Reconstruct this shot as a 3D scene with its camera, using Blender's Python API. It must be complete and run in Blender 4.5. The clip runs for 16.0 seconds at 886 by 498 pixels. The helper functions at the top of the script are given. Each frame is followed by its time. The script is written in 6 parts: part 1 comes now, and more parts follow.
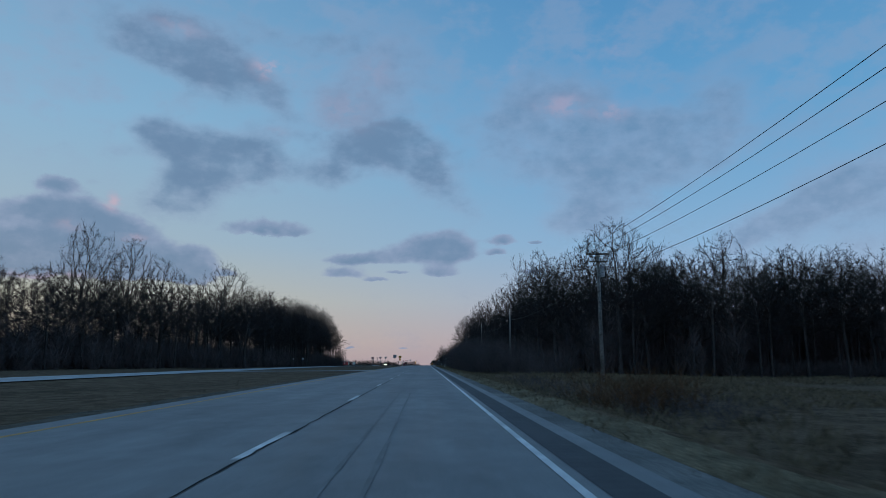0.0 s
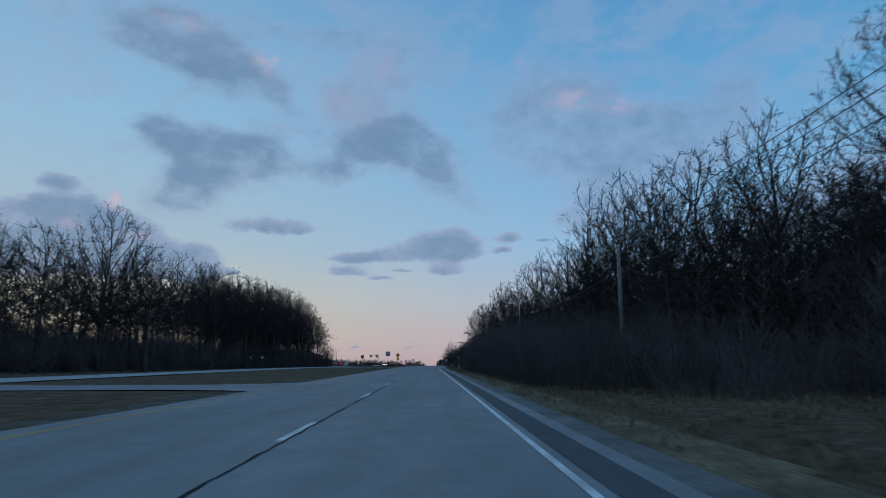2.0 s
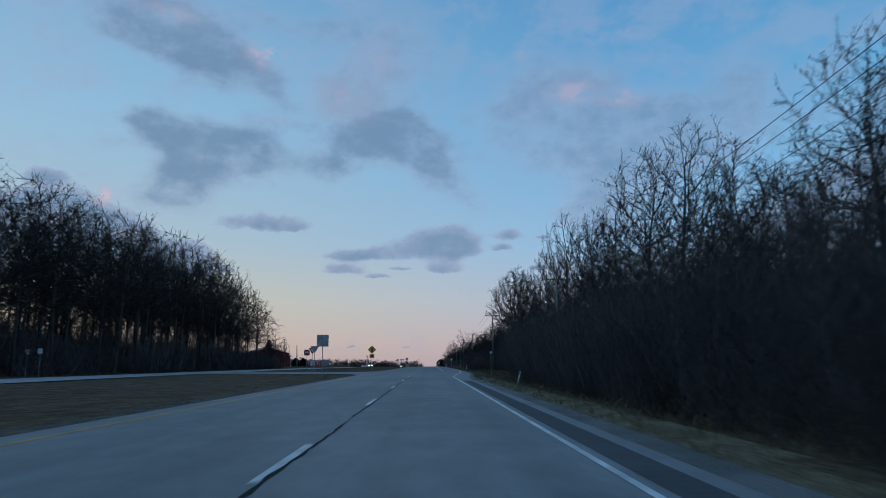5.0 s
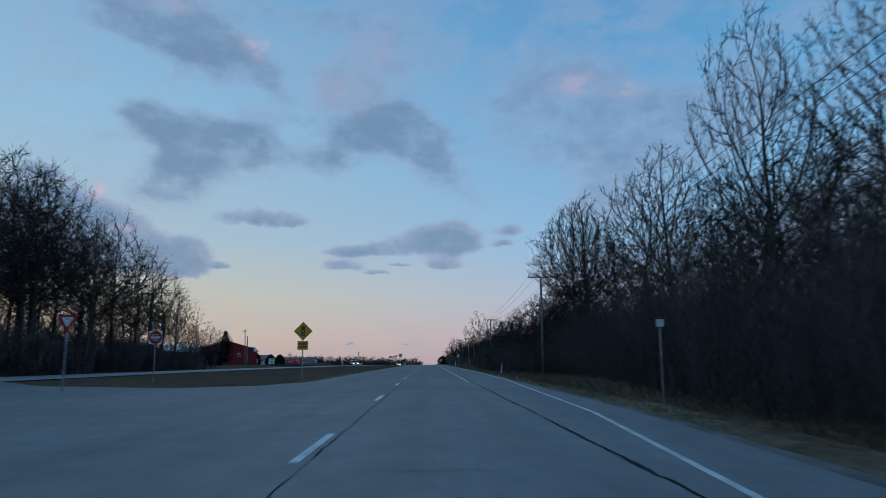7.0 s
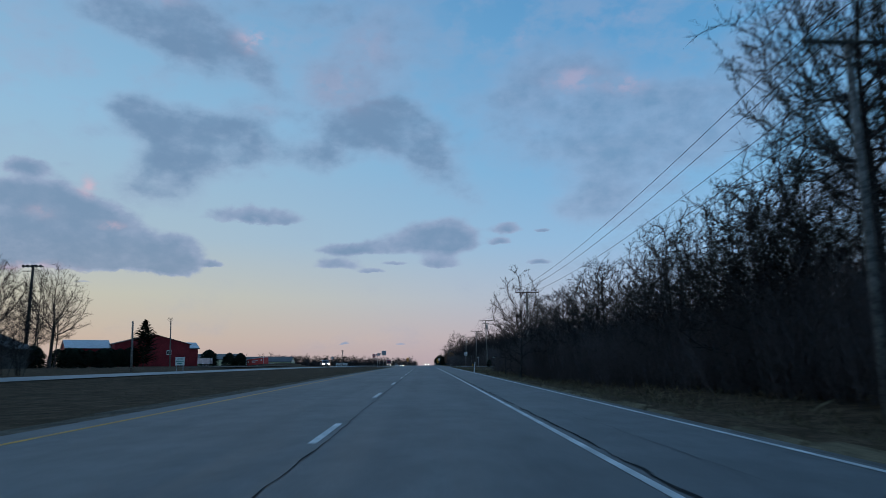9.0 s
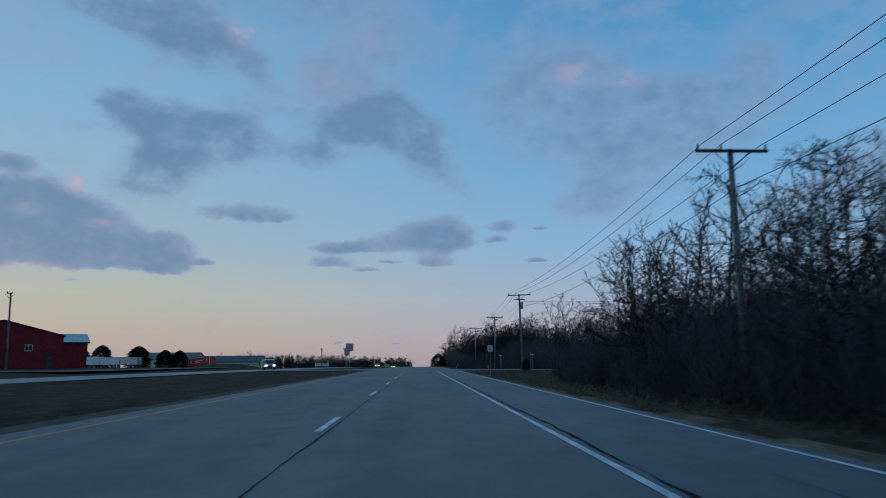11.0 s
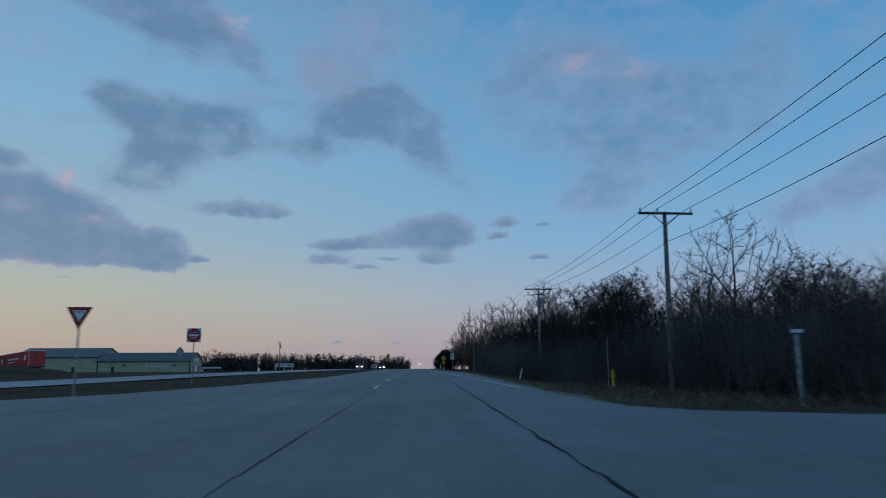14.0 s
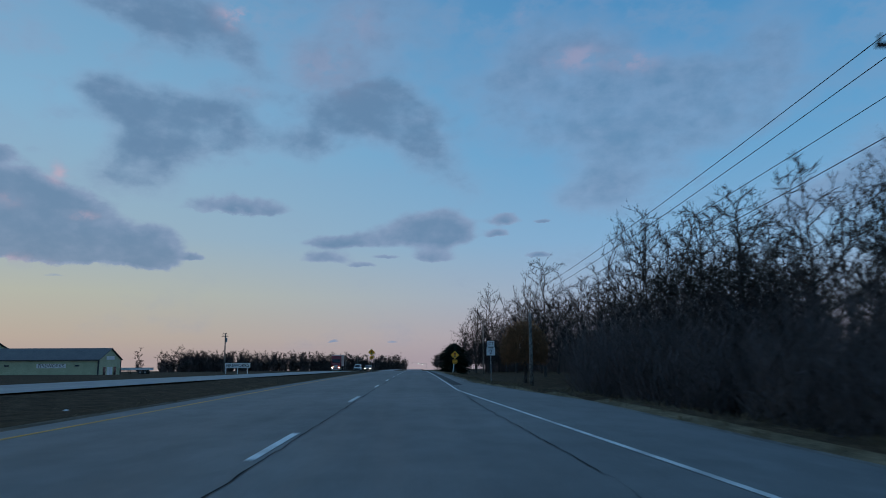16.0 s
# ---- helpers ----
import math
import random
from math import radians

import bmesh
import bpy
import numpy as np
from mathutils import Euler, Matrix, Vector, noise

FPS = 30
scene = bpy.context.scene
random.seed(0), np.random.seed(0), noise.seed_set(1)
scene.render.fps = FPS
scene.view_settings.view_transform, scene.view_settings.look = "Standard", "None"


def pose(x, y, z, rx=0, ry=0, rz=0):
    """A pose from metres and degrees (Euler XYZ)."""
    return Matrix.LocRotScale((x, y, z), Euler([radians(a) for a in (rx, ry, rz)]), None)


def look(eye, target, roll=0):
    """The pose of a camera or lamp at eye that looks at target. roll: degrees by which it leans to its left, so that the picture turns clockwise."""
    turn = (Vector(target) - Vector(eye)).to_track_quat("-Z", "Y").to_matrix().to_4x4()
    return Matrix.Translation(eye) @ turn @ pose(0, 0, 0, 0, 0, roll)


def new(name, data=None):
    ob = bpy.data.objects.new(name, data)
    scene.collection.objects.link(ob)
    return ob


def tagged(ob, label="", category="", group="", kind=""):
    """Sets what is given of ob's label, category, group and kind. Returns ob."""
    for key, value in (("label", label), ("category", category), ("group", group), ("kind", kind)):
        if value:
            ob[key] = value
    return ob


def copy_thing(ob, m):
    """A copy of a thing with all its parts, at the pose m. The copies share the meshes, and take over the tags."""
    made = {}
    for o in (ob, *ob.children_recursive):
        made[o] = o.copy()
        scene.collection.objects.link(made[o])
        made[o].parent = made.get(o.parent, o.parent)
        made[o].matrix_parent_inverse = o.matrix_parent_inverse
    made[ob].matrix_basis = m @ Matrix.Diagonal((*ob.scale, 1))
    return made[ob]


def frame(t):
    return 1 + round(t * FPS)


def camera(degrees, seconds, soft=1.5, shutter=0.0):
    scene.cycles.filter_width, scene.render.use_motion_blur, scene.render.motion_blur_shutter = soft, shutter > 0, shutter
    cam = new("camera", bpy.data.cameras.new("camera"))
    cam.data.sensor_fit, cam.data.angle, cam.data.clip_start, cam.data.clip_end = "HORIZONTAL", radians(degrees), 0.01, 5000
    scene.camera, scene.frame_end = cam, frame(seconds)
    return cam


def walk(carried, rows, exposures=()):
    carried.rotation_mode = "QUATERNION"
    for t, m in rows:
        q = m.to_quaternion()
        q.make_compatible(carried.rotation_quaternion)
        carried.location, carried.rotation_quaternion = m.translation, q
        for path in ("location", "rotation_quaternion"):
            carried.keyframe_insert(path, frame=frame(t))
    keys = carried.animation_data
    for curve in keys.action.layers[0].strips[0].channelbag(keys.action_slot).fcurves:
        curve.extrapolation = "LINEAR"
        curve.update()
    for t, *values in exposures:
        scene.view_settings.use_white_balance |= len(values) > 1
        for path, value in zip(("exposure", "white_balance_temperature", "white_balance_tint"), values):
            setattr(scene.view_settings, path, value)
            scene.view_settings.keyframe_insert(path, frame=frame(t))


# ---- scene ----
# ---- camera and its way ----
cam = camera(66.82, 16.0, soft=0.5, shutter=0.25)

CURVE = 60000.0   # the highway lies on a very long, low crest


def gz(y):
    """Height of the highway's long crest at y."""
    return -(y - 235.0) ** 2 / (2 * CURVE) - max(0.0, min(y, 760.0) - 480.0) ** 2 / 36000


def sight(x, y, z, pitch, yaw):
    p, w = radians(pitch), radians(yaw)
    return look((x, y, z), (x - math.sin(w) * math.cos(p), y + math.cos(w) * math.cos(p), z + math.sin(p)), -0.28)


PATH = [
    (0.0, sight(0.0, -1.0, 0.694, 9.69, -1.52)),
    (0.5, sight(0.0, 13.78, 0.75, 9.72, -1.38)),
    (1.0, sight(0.01, 28.54, 0.803, 9.72, -1.23)),
    (1.5, sight(0.01, 43.3, 0.852, 9.68, -1.26)),
    (2.0, sight(-0.02, 58.08, 0.897, 9.66, -1.05)),
    (2.5, sight(-0.13, 72.92, 0.939, 9.65, -1.17)),
    (3.0, sight(-0.26, 87.75, 0.977, 9.65, -1.34)),
    (3.5, sight(-0.37, 102.5, 1.012, 9.69, -1.43)),
    (4.0, sight(-0.46, 117.19, 1.042, 9.73, -1.3)),
    (5.2, sight(-0.58, 152.9, 1.1, 9.62, -1.22)),
    (6.5, sight(-0.66, 191.86, 1.143, 9.46, -1.21)),
    (7.0, sight(-0.72, 206.7, 1.151, 9.43, -1.24)),
    (7.5, sight(-0.75, 221.54, 1.157, 9.44, -1.35)),
    (8.0, sight(-0.76, 236.37, 1.158, 9.46, -1.46)),
    (8.5, sight(-0.73, 251.11, 1.156, 9.46, -1.58)),
    (9.0, sight(-0.68, 265.76, 1.15, 9.41, -1.63)),
    (10.2, sight(-0.61, 301.3, 1.121, 9.4, -1.87)),
    (11.5, sight(-0.52, 339.98, 1.066, 9.41, -2.12)),
    (12.0, sight(-0.44, 355.21, 1.038, 9.39, -2.18)),
    (12.5, sight(-0.36, 370.37, 1.005, 9.4, -2.12)),
    (13.0, sight(-0.29, 385.42, 0.97, 9.37, -2.07)),
    (13.5, sight(-0.25, 400.37, 0.93, 9.34, -2.0)),
    (14.0, sight(-0.24, 415.33, 0.887, 9.36, -2.03)),
    (14.5, sight(-0.27, 430.25, 0.84, 9.33, -2.06)),
    (15.0, sight(-0.3, 445.08, 0.79, 9.31, -2.05)),
    (15.5, sight(-0.29, 459.81, 0.737, 9.31, -2.15)),
    (16.0, sight(-0.27, 474.52, 0.68, 9.3, -2.23)),
]
walk(cam, PATH, [(0.0, 0.03, 6750, 11), (1.0, 0.15, 6850, 11), (2.0, 0.19, 6850, 11), (3.5, 0.22, 6900, 11), (9.0, 0.2, 6850, 11), (11.5, 0.0, 6450, 7.5), (16.0, -0.05, 6450, 7.5)])

# ---- node helpers ----


class Nodes:
    """Short ways to lay nodes into a tree."""

    def __init__(self, tree):
        self.tree = tree
        tree.nodes.clear()

    def link(self, a, b):
        self.tree.links.new(a, b)

    def feed(self, socket, value):
        if hasattr(value, "is_output"):
            self.link(value, socket)
        else:
            socket.default_value = value

    def math(self, op, a, b=0.0, c=None, clamp=False):
        node = self.tree.nodes.new("ShaderNodeMath")
        node.operation, node.use_clamp = op, clamp
        self.feed(node.inputs[0], a)
        self.feed(node.inputs[1], b)
        if c is not None:
            self.feed(node.inputs[2], c)
        return node.outputs[0]

    def vec(self, op, a, b=(0, 0, 0)):
        node = self.tree.nodes.new("ShaderNodeVectorMath")
        node.operation = op
        self.feed(node.inputs[0], a)
        if op == "SCALE":
            self.feed(node.inputs[3], b)
        else:
            self.feed(node.inputs[1], b)
        return node.outputs[1] if op in ("DOT_PRODUCT", "LENGTH") else node.outputs[0]

    def noise(self, vector, scale, detail=3.0, rough=0.55):
        node = self.tree.nodes.new("ShaderNodeTexNoise")
        self.feed(node.inputs["Vector"], vector)
        node.inputs["Scale"].default_value = scale
        node.inputs["Detail"].default_value = detail
        node.inputs["Roughness"].default_value = rough
        return node.outputs["Fac"]

    def mix(self, fac, a, b, blend="MIX"):
        node = self.tree.nodes.new("ShaderNodeMix")
        node.data_type, node.blend_type = "RGBA", blend
        self.feed(node.inputs[0], fac)
        self.feed(node.inputs[6], a)
        self.feed(node.inputs[7], b)
        return node.outputs[2]

    def ramp(self, fac, stops):
        node = self.tree.nodes.new("ShaderNodeValToRGB")
        self.feed(node.inputs[0], fac)
        marks = node.color_ramp.elements
        while len(marks) < len(stops):
            marks.new(0.5)
        for mark, (place, colour) in zip(marks, stops):
            mark.position = place
            mark.color = (*colour, 1)
        return node.outputs[0]

    def span(self, value, a, b, c=0.0, d=1.0):
        node = self.tree.nodes.new("ShaderNodeMapRange")
        node.interpolation_type = "SMOOTHSTEP"
        self.feed(node.inputs[0], value)
        for n, v in enumerate((a, b, c, d)):
            node.inputs[n + 1].default_value = v
        return node.outputs[0]

    def xyz(self, vector):
        node = self.tree.nodes.new("ShaderNodeSeparateXYZ")
        self.feed(node.inputs[0], vector)
        return node.outputs


# ---- world: clear dusk sky, the sun just set off to one side ----
world = bpy.data.worlds.new("dusk_sky")
world.use_nodes = True
scene.world = world
n = Nodes(world.node_tree)
coord = n.tree.nodes.new("ShaderNodeTexCoord").outputs["Generated"]
up = n.xyz(coord)
flat = n.vec("NORMALIZE", n.vec("MULTIPLY", coord, (1, 1, 0)))
west = n.vec("DOT_PRODUCT", flat, (-0.85, 0.53, 0))
warm = n.ramp(up[2], [(0.0, (0.42, 0.34, 0.33)), (0.03, (0.45, 0.39, 0.34)), (0.09, (0.43, 0.45, 0.395)), (0.17, (0.31, 0.43, 0.53)),
                      (0.33, (0.22, 0.42, 0.62)), (0.55, (0.13, 0.31, 0.53)), (1.0, (0.08, 0.20, 0.40))])
cool = n.ramp(up[2], [(0.0, (0.38, 0.33, 0.41)), (0.03, (0.40, 0.37, 0.46)), (0.09, (0.32, 0.41, 0.57)), (0.17, (0.22, 0.41, 0.64)),
                      (0.33, (0.11, 0.34, 0.61)), (0.55, (0.06, 0.23, 0.48)), (1.0, (0.05, 0.16, 0.36))])
gradient = n.mix(n.span(west, 0.2, 0.98), cool, warm)
nishita = n.tree.nodes.new("ShaderNodeTexSky")
nishita.sky_type, nishita.sun_disc = "NISHITA", False
nishita.sun_elevation, nishita.sun_rotation = radians(0.5), radians(-58)
both = n.mix(1.0, gradient, n.vec("SCALE", nishita.outputs[0], 0.015), "ADD")
back = n.tree.nodes.new("ShaderNodeBackground")
n.link(both, back.inputs[0])
back.inputs[1].default_value = 1.0
n.link(back.outputs[0], n.tree.nodes.new("ShaderNodeOutputWorld").inputs[0])


# ---- materials ----
def surface(name, dark, light, rough=0.8, grain=8.0, patch=0.6, bump=0.02, metal=0.0, spec=0.5, spread=(0.35, 0.65), vary=0.35, island=0.0):
    """Two-scale surface: fine grain between two colours, broad patches, fine relief."""
    m = bpy.data.materials.new(name)
    m.use_nodes = True
    k = Nodes(m.node_tree)
    pos = k.tree.nodes.new("ShaderNodeNewGeometry").outputs["Position"]
    fine = k.noise(pos, grain, 5.0, 0.6)
    broad = k.noise(pos, patch, 4.0, 0.6)
    col = k.mix(k.span(fine, *spread), (*dark, 1), (*light, 1))
    shade = k.span(broad, 0.3, 0.7, 1.0 - vary, 1.0 + vary * 0.6)
    col = k.vec("SCALE", col, shade)
    if island:
        own = k.tree.nodes.new("ShaderNodeObjectInfo").outputs["Random"]
        col = k.vec("SCALE", col, k.math("MULTIPLY_ADD", own, 2 * island, 1 - island))
    b = k.tree.nodes.new("ShaderNodeBsdfPrincipled")
    k.link(col, b.inputs["Base Color"])
    b.inputs["Metallic"].default_value = metal
    b.inputs["Specular IOR Level"].default_value = spec
    k.feed(b.inputs["Roughness"], k.span(broad, 0.2, 0.8, max(0.02, rough - 0.1), min(1.0, rough + 0.1)))
    if bump:
        h = k.tree.nodes.new("ShaderNodeBump")
        h.inputs["Distance"].default_value = bump
        k.link(fine, h.inputs["Height"])
        k.link(h.outputs[0], b.inputs["Normal"])
    k.link(b.outputs[0], k.tree.nodes.new("ShaderNodeOutputMaterial").inputs[0])
    return m


def glowing(name, colour, strength):
    m = bpy.data.materials.new(name)
    m.use_nodes = True
    k = Nodes(m.node_tree)
    e = k.tree.nodes.new("ShaderNodeEmission")
    e.inputs[0].default_value, e.inputs[1].default_value = (*colour, 1), strength
    k.link(e.outputs[0], k.tree.nodes.new("ShaderNodeOutputMaterial").inputs[0])
    return m


def pavement_material(name, dark, light, rough, tracks=(), rungs=False):
    """Worn pavement: grain, stretched stains along the way, polished wheel paths."""
    m = bpy.data.materials.new(name)
    m.use_nodes = True
    k = Nodes(m.node_tree)
    pos = k.tree.nodes.new("ShaderNodeNewGeometry").outputs["Position"]
    fine = k.noise(pos, 60.0, 4.0, 0.7)
    streak = k.noise(k.vec("MULTIPLY", pos, (1.0, 0.06, 1.0)), 2.2, 5.0, 0.6)
    broad = k.noise(k.vec("MULTIPLY", pos, (1.0, 0.4, 1.0)), 0.25, 4.0, 0.6)
    col = k.mix(k.span(fine, 0.3, 0.7), (*dark, 1), (*light, 1))
    blotch = k.noise(k.vec("MULTIPLY", pos, (1.0, 0.55, 1.0)), 1.5, 6.0, 0.7)
    tone = k.math("MULTIPLY", k.span(streak, 0.25, 0.75, 0.78, 1.14), k.span(broad, 0.3, 0.7, 0.84, 1.12))
    tone = k.math("MULTIPLY", tone, k.span(blotch, 0.3, 0.7, 0.84, 1.14))
    x = k.xyz(pos)[0]
    # Brightness drop along y painted into every pavement's colour, 1.45 down to 0.96.
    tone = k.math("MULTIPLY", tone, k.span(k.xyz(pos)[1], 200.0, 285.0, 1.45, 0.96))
    if rungs:
        wave = k.math("SINE", k.math("MULTIPLY", k.xyz(pos)[1], 20.6))
        tone = k.math("MULTIPLY", tone, k.span(wave, -0.6, 0.6, 0.85, 1.25))
    for centre in tracks:
        near = k.math("ABSOLUTE", k.math("SUBTRACT", x, centre))
        tone = k.math("MULTIPLY", tone, k.span(near, 0.1, 0.5, 0.9, 1.0))
    b = k.tree.nodes.new("ShaderNodeBsdfPrincipled")
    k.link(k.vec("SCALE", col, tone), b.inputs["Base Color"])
    k.feed(b.inputs["Roughness"], k.span(streak, 0.3, 0.7, rough - 0.06, rough + 0.08))
    h = k.tree.nodes.new("ShaderNodeBump")
    h.inputs["Distance"].default_value, h.inputs["Strength"].default_value = 0.006, 0.6
    k.link(fine, h.inputs["Height"])
    k.link(h.outputs[0], b.inputs["Normal"])
    k.link(b.outputs[0], k.tree.nodes.new("ShaderNodeOutputMaterial").inputs[0])
    return m


def grass_ground_material():
    """Winter grass: straw, brown soil and dull green in patches."""
    m = bpy.data.materials.new("winter_grass")
    m.use_nodes = True
    k = Nodes(m.node_tree)
    pos = k.tree.nodes.new("ShaderNodeNewGeometry").outputs["Position"]
    fine = k.noise(k.vec("MULTIPLY", pos, (1.0, 0.5, 1.0)), 14.0, 6.0, 0.7)
    mid = k.noise(pos, 1.1, 5.0, 0.65)
    broad = k.noise(k.vec("MULTIPLY", pos, (1.0, 0.25, 1.0)), 0.16, 4.0, 0.6)
    straw = k.mix(k.span(fine, 0.3, 0.7), (0.074, 0.048, 0.031, 1), (0.245, 0.162, 0.103, 1))
    green = k.mix(k.span(fine, 0.3, 0.7), (0.046, 0.034, 0.022, 1), (0.142, 0.1, 0.062, 1))
    col = k.mix(k.span(broad, 0.5, 0.8), straw, green)
    # Darker with y: the change of light along the way, put into the colour.
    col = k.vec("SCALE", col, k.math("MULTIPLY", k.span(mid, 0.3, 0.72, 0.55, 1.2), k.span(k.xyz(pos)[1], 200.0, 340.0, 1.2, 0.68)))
    b = k.tree.nodes.new("ShaderNodeBsdfPrincipled")
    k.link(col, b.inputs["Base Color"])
    b.inputs["Roughness"].default_value = 1.0
    b.inputs["Specular IOR Level"].default_value = 0.05
    h = k.tree.nodes.new("ShaderNodeBump")
    h.inputs["Distance"].default_value = 0.08
    k.link(fine, h.inputs["Height"])
    k.link(h.outputs[0], b.inputs["Normal"])
    k.link(b.outputs[0], k.tree.nodes.new("ShaderNodeOutputMaterial").inputs[0])
    return m


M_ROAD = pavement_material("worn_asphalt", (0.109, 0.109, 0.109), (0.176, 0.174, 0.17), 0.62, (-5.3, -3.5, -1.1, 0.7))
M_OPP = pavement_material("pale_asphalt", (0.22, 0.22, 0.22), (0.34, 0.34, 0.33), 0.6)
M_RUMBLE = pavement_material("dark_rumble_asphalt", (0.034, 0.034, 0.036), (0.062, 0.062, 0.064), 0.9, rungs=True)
M_GRAVEL = surface("shoulder_gravel", (0.12, 0.114, 0.105), (0.28, 0.264, 0.242), 0.95, 30.0, 0.5, 0.03, spec=0.2)
M_SOIL = surface("bare_verge_soil", (0.075, 0.06, 0.045), (0.2, 0.165, 0.125), 1.0, 16.0, 0.9, 0.04, spec=0.1)
M_STRAW = surface("straw_verge_turf", (0.115, 0.088, 0.055), (0.34, 0.258, 0.16), 1.0, 18.0, 0.8, 0.05, spec=0.05)
M_SEAL = surface("crack_sealant", (0.008, 0.008, 0.009), (0.022, 0.022, 0.024), 0.85, 6.0, 1.0, 0.005, spec=0.15)
M_TYRE_MARK = surface("rubber_mark", (0.15, 0.15, 0.15), (0.2, 0.2, 0.198), 0.7, 9.0, 1.0, 0.0)
M_HAIRLINE = surface("hairline_crack_grey", (0.09, 0.09, 0.092), (0.13, 0.13, 0.132), 0.85, 9.0, 1.0, 0.0, spec=0.15)
M_WHITE_LINE = surface("white_road_paint", (0.42, 0.42, 0.41), (0.74, 0.73, 0.71), 0.6, 40.0, 1.2, 0.004, spread=(0.2, 0.5))
M_YELLOW_LINE = surface("yellow_road_paint", (0.5, 0.22, 0.02), (0.78, 0.36, 0.03), 0.6, 40.0, 1.2, 0.004)
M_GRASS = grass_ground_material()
M_BLADE = surface("dry_grass_blades", (0.095, 0.071, 0.044), (0.26, 0.193, 0.12), 0.9, 3.0, 0.3, 0.0, spec=0.1)
M_BARK = surface("dark_bark", (0.036, 0.031, 0.029), (0.095, 0.081, 0.075), 0.95, 9.0, 0.7, 0.03, spec=0.15, island=0.2)
M_TWIG = surface("bare_twigs", (0.03, 0.025, 0.024), (0.07, 0.059, 0.056), 0.95, 5.0, 0.5, 0.0, spec=0.1, island=0.2)
M_BRUSH = surface("brush_stems", (0.085, 0.069, 0.066), (0.145, 0.116, 0.11), 0.95, 4.0, 0.3, 0.0, spec=0.1)
M_RUST = surface("rusty_dry_leaves", (0.08, 0.04, 0.022), (0.17, 0.085, 0.04), 0.95, 4.0, 0.5, 0.0, spec=0.1)
M_RUST_TWIG = surface("rusty_twigs", (0.13, 0.066, 0.035), (0.28, 0.14, 0.07), 0.95, 4.0, 0.5, 0.0, spec=0.1)
M_NEEDLE = surface("dark_needles", (0.008, 0.014, 0.01), (0.03, 0.045, 0.028), 0.9, 6.0, 0.6, 0.0, spec=0.1)
M_POLE = surface("weathered_pole_wood", (0.11, 0.1, 0.09), (0.26, 0.24, 0.22), 0.9, 7.0, 0.8, 0.02, spec=0.2)
M_ARM = surface("dark_crossarm_wood", (0.04, 0.036, 0.033), (0.1, 0.09, 0.08), 0.9, 7.0, 0.8, 0.01, spec=0.2)
M_WIRE = surface("wire", (0.012, 0.012, 0.014), (0.025, 0.025, 0.028), 0.6, 3.0, 1.0, 0.0)
M_CERAMIC = surface("insulator_ceramic", (0.1, 0.09, 0.09), (0.2, 0.18, 0.17), 0.3, 9.0, 2.0, 0.0)
M_CAN = surface("grey_transformer_steel", (0.2, 0.21, 0.22), (0.32, 0.33, 0.34), 0.5, 5.0, 1.0, 0.0, metal=0.2)
M_STEEL = surface("galvanised_steel", (0.22, 0.23, 0.24), (0.42, 0.43, 0.44), 0.5, 12.0, 2.0, 0.0, metal=0.5)
M_SIGN_BACK = surface("sign_aluminium", (0.26, 0.275, 0.29), (0.38, 0.395, 0.41), 0.45, 5.0, 1.5, 0.0, metal=0.3, vary=0.15)
M_SIGN_WHITE = surface("sign_white", (0.62, 0.63, 0.64), (0.78, 0.78, 0.78), 0.4, 5.0, 2.0, 0.0, vary=0.12)
M_SIGN_RED = surface("sign_red", (0.28, 0.012, 0.016), (0.4, 0.02, 0.024), 0.4, 5.0, 2.0, 0.0, vary=0.15)
M_SIGN_YELLOW = surface("sign_yellow", (0.8, 0.33, 0.01), (0.94, 0.41, 0.012), 0.4, 5.0, 2.0, 0.0, vary=0.12)
M_SIGN_BLACK = surface("sign_black", (0.01, 0.01, 0.011), (0.025, 0.025, 0.026), 0.45, 5.0, 2.0, 0.0)
M_SIGN_GREEN = surface("sign_green", (0.0, 0.14, 0.1), (0.01, 0.2, 0.14), 0.4, 5.0, 2.0, 0.0)
M_SIGN_TEAL = surface("sign_signal_green", (0.0, 0.2, 0.15), (0.01, 0.27, 0.2), 0.4, 5.0, 2.0, 0.0)
M_BARN = surface("barn_red_steel", (0.2, 0.02, 0.025), (0.28, 0.032, 0.038), 0.6, 4.0, 0.4, 0.0, vary=0.2, spec=0.12)
M_BARN_TRIM = surface("barn_dark_trim", (0.06, 0.012, 0.014), (0.1, 0.02, 0.02), 0.6, 4.0, 0.8, 0.0)
M_ROOF_PALE = surface("pale_metal_roof", (0.38, 0.4, 0.43), (0.52, 0.55, 0.58), 0.4, 3.0, 0.5, 0.0, metal=0.3, vary=0.15)
M_ROOF_GREY = surface("grey_metal_roof", (0.055, 0.06, 0.068), (0.09, 0.096, 0.105), 0.5, 3.0, 0.5, 0.0, metal=0.2, vary=0.15)
M_WALL_GREEN = surface("pale_green_siding", (0.36, 0.39, 0.24), (0.46, 0.48, 0.31), 0.6, 4.0, 0.4, 0.0, vary=0.15)
M_TRIM_DARK = surface("dark_trim", (0.025, 0.028, 0.03), (0.05, 0.052, 0.056), 0.6, 4.0, 1.0, 0.0)
M_WHITE = surface("white_paint", (0.66, 0.66, 0.65), (0.8, 0.8, 0.79), 0.45, 5.0, 0.8, 0.0, vary=0.12)
M_TRAILER_RED = surface("trailer_red", (0.5, 0.05, 0.045), (0.66, 0.085, 0.07), 0.5, 3.0, 0.6, 0.0, vary=0.15, spec=0.2)
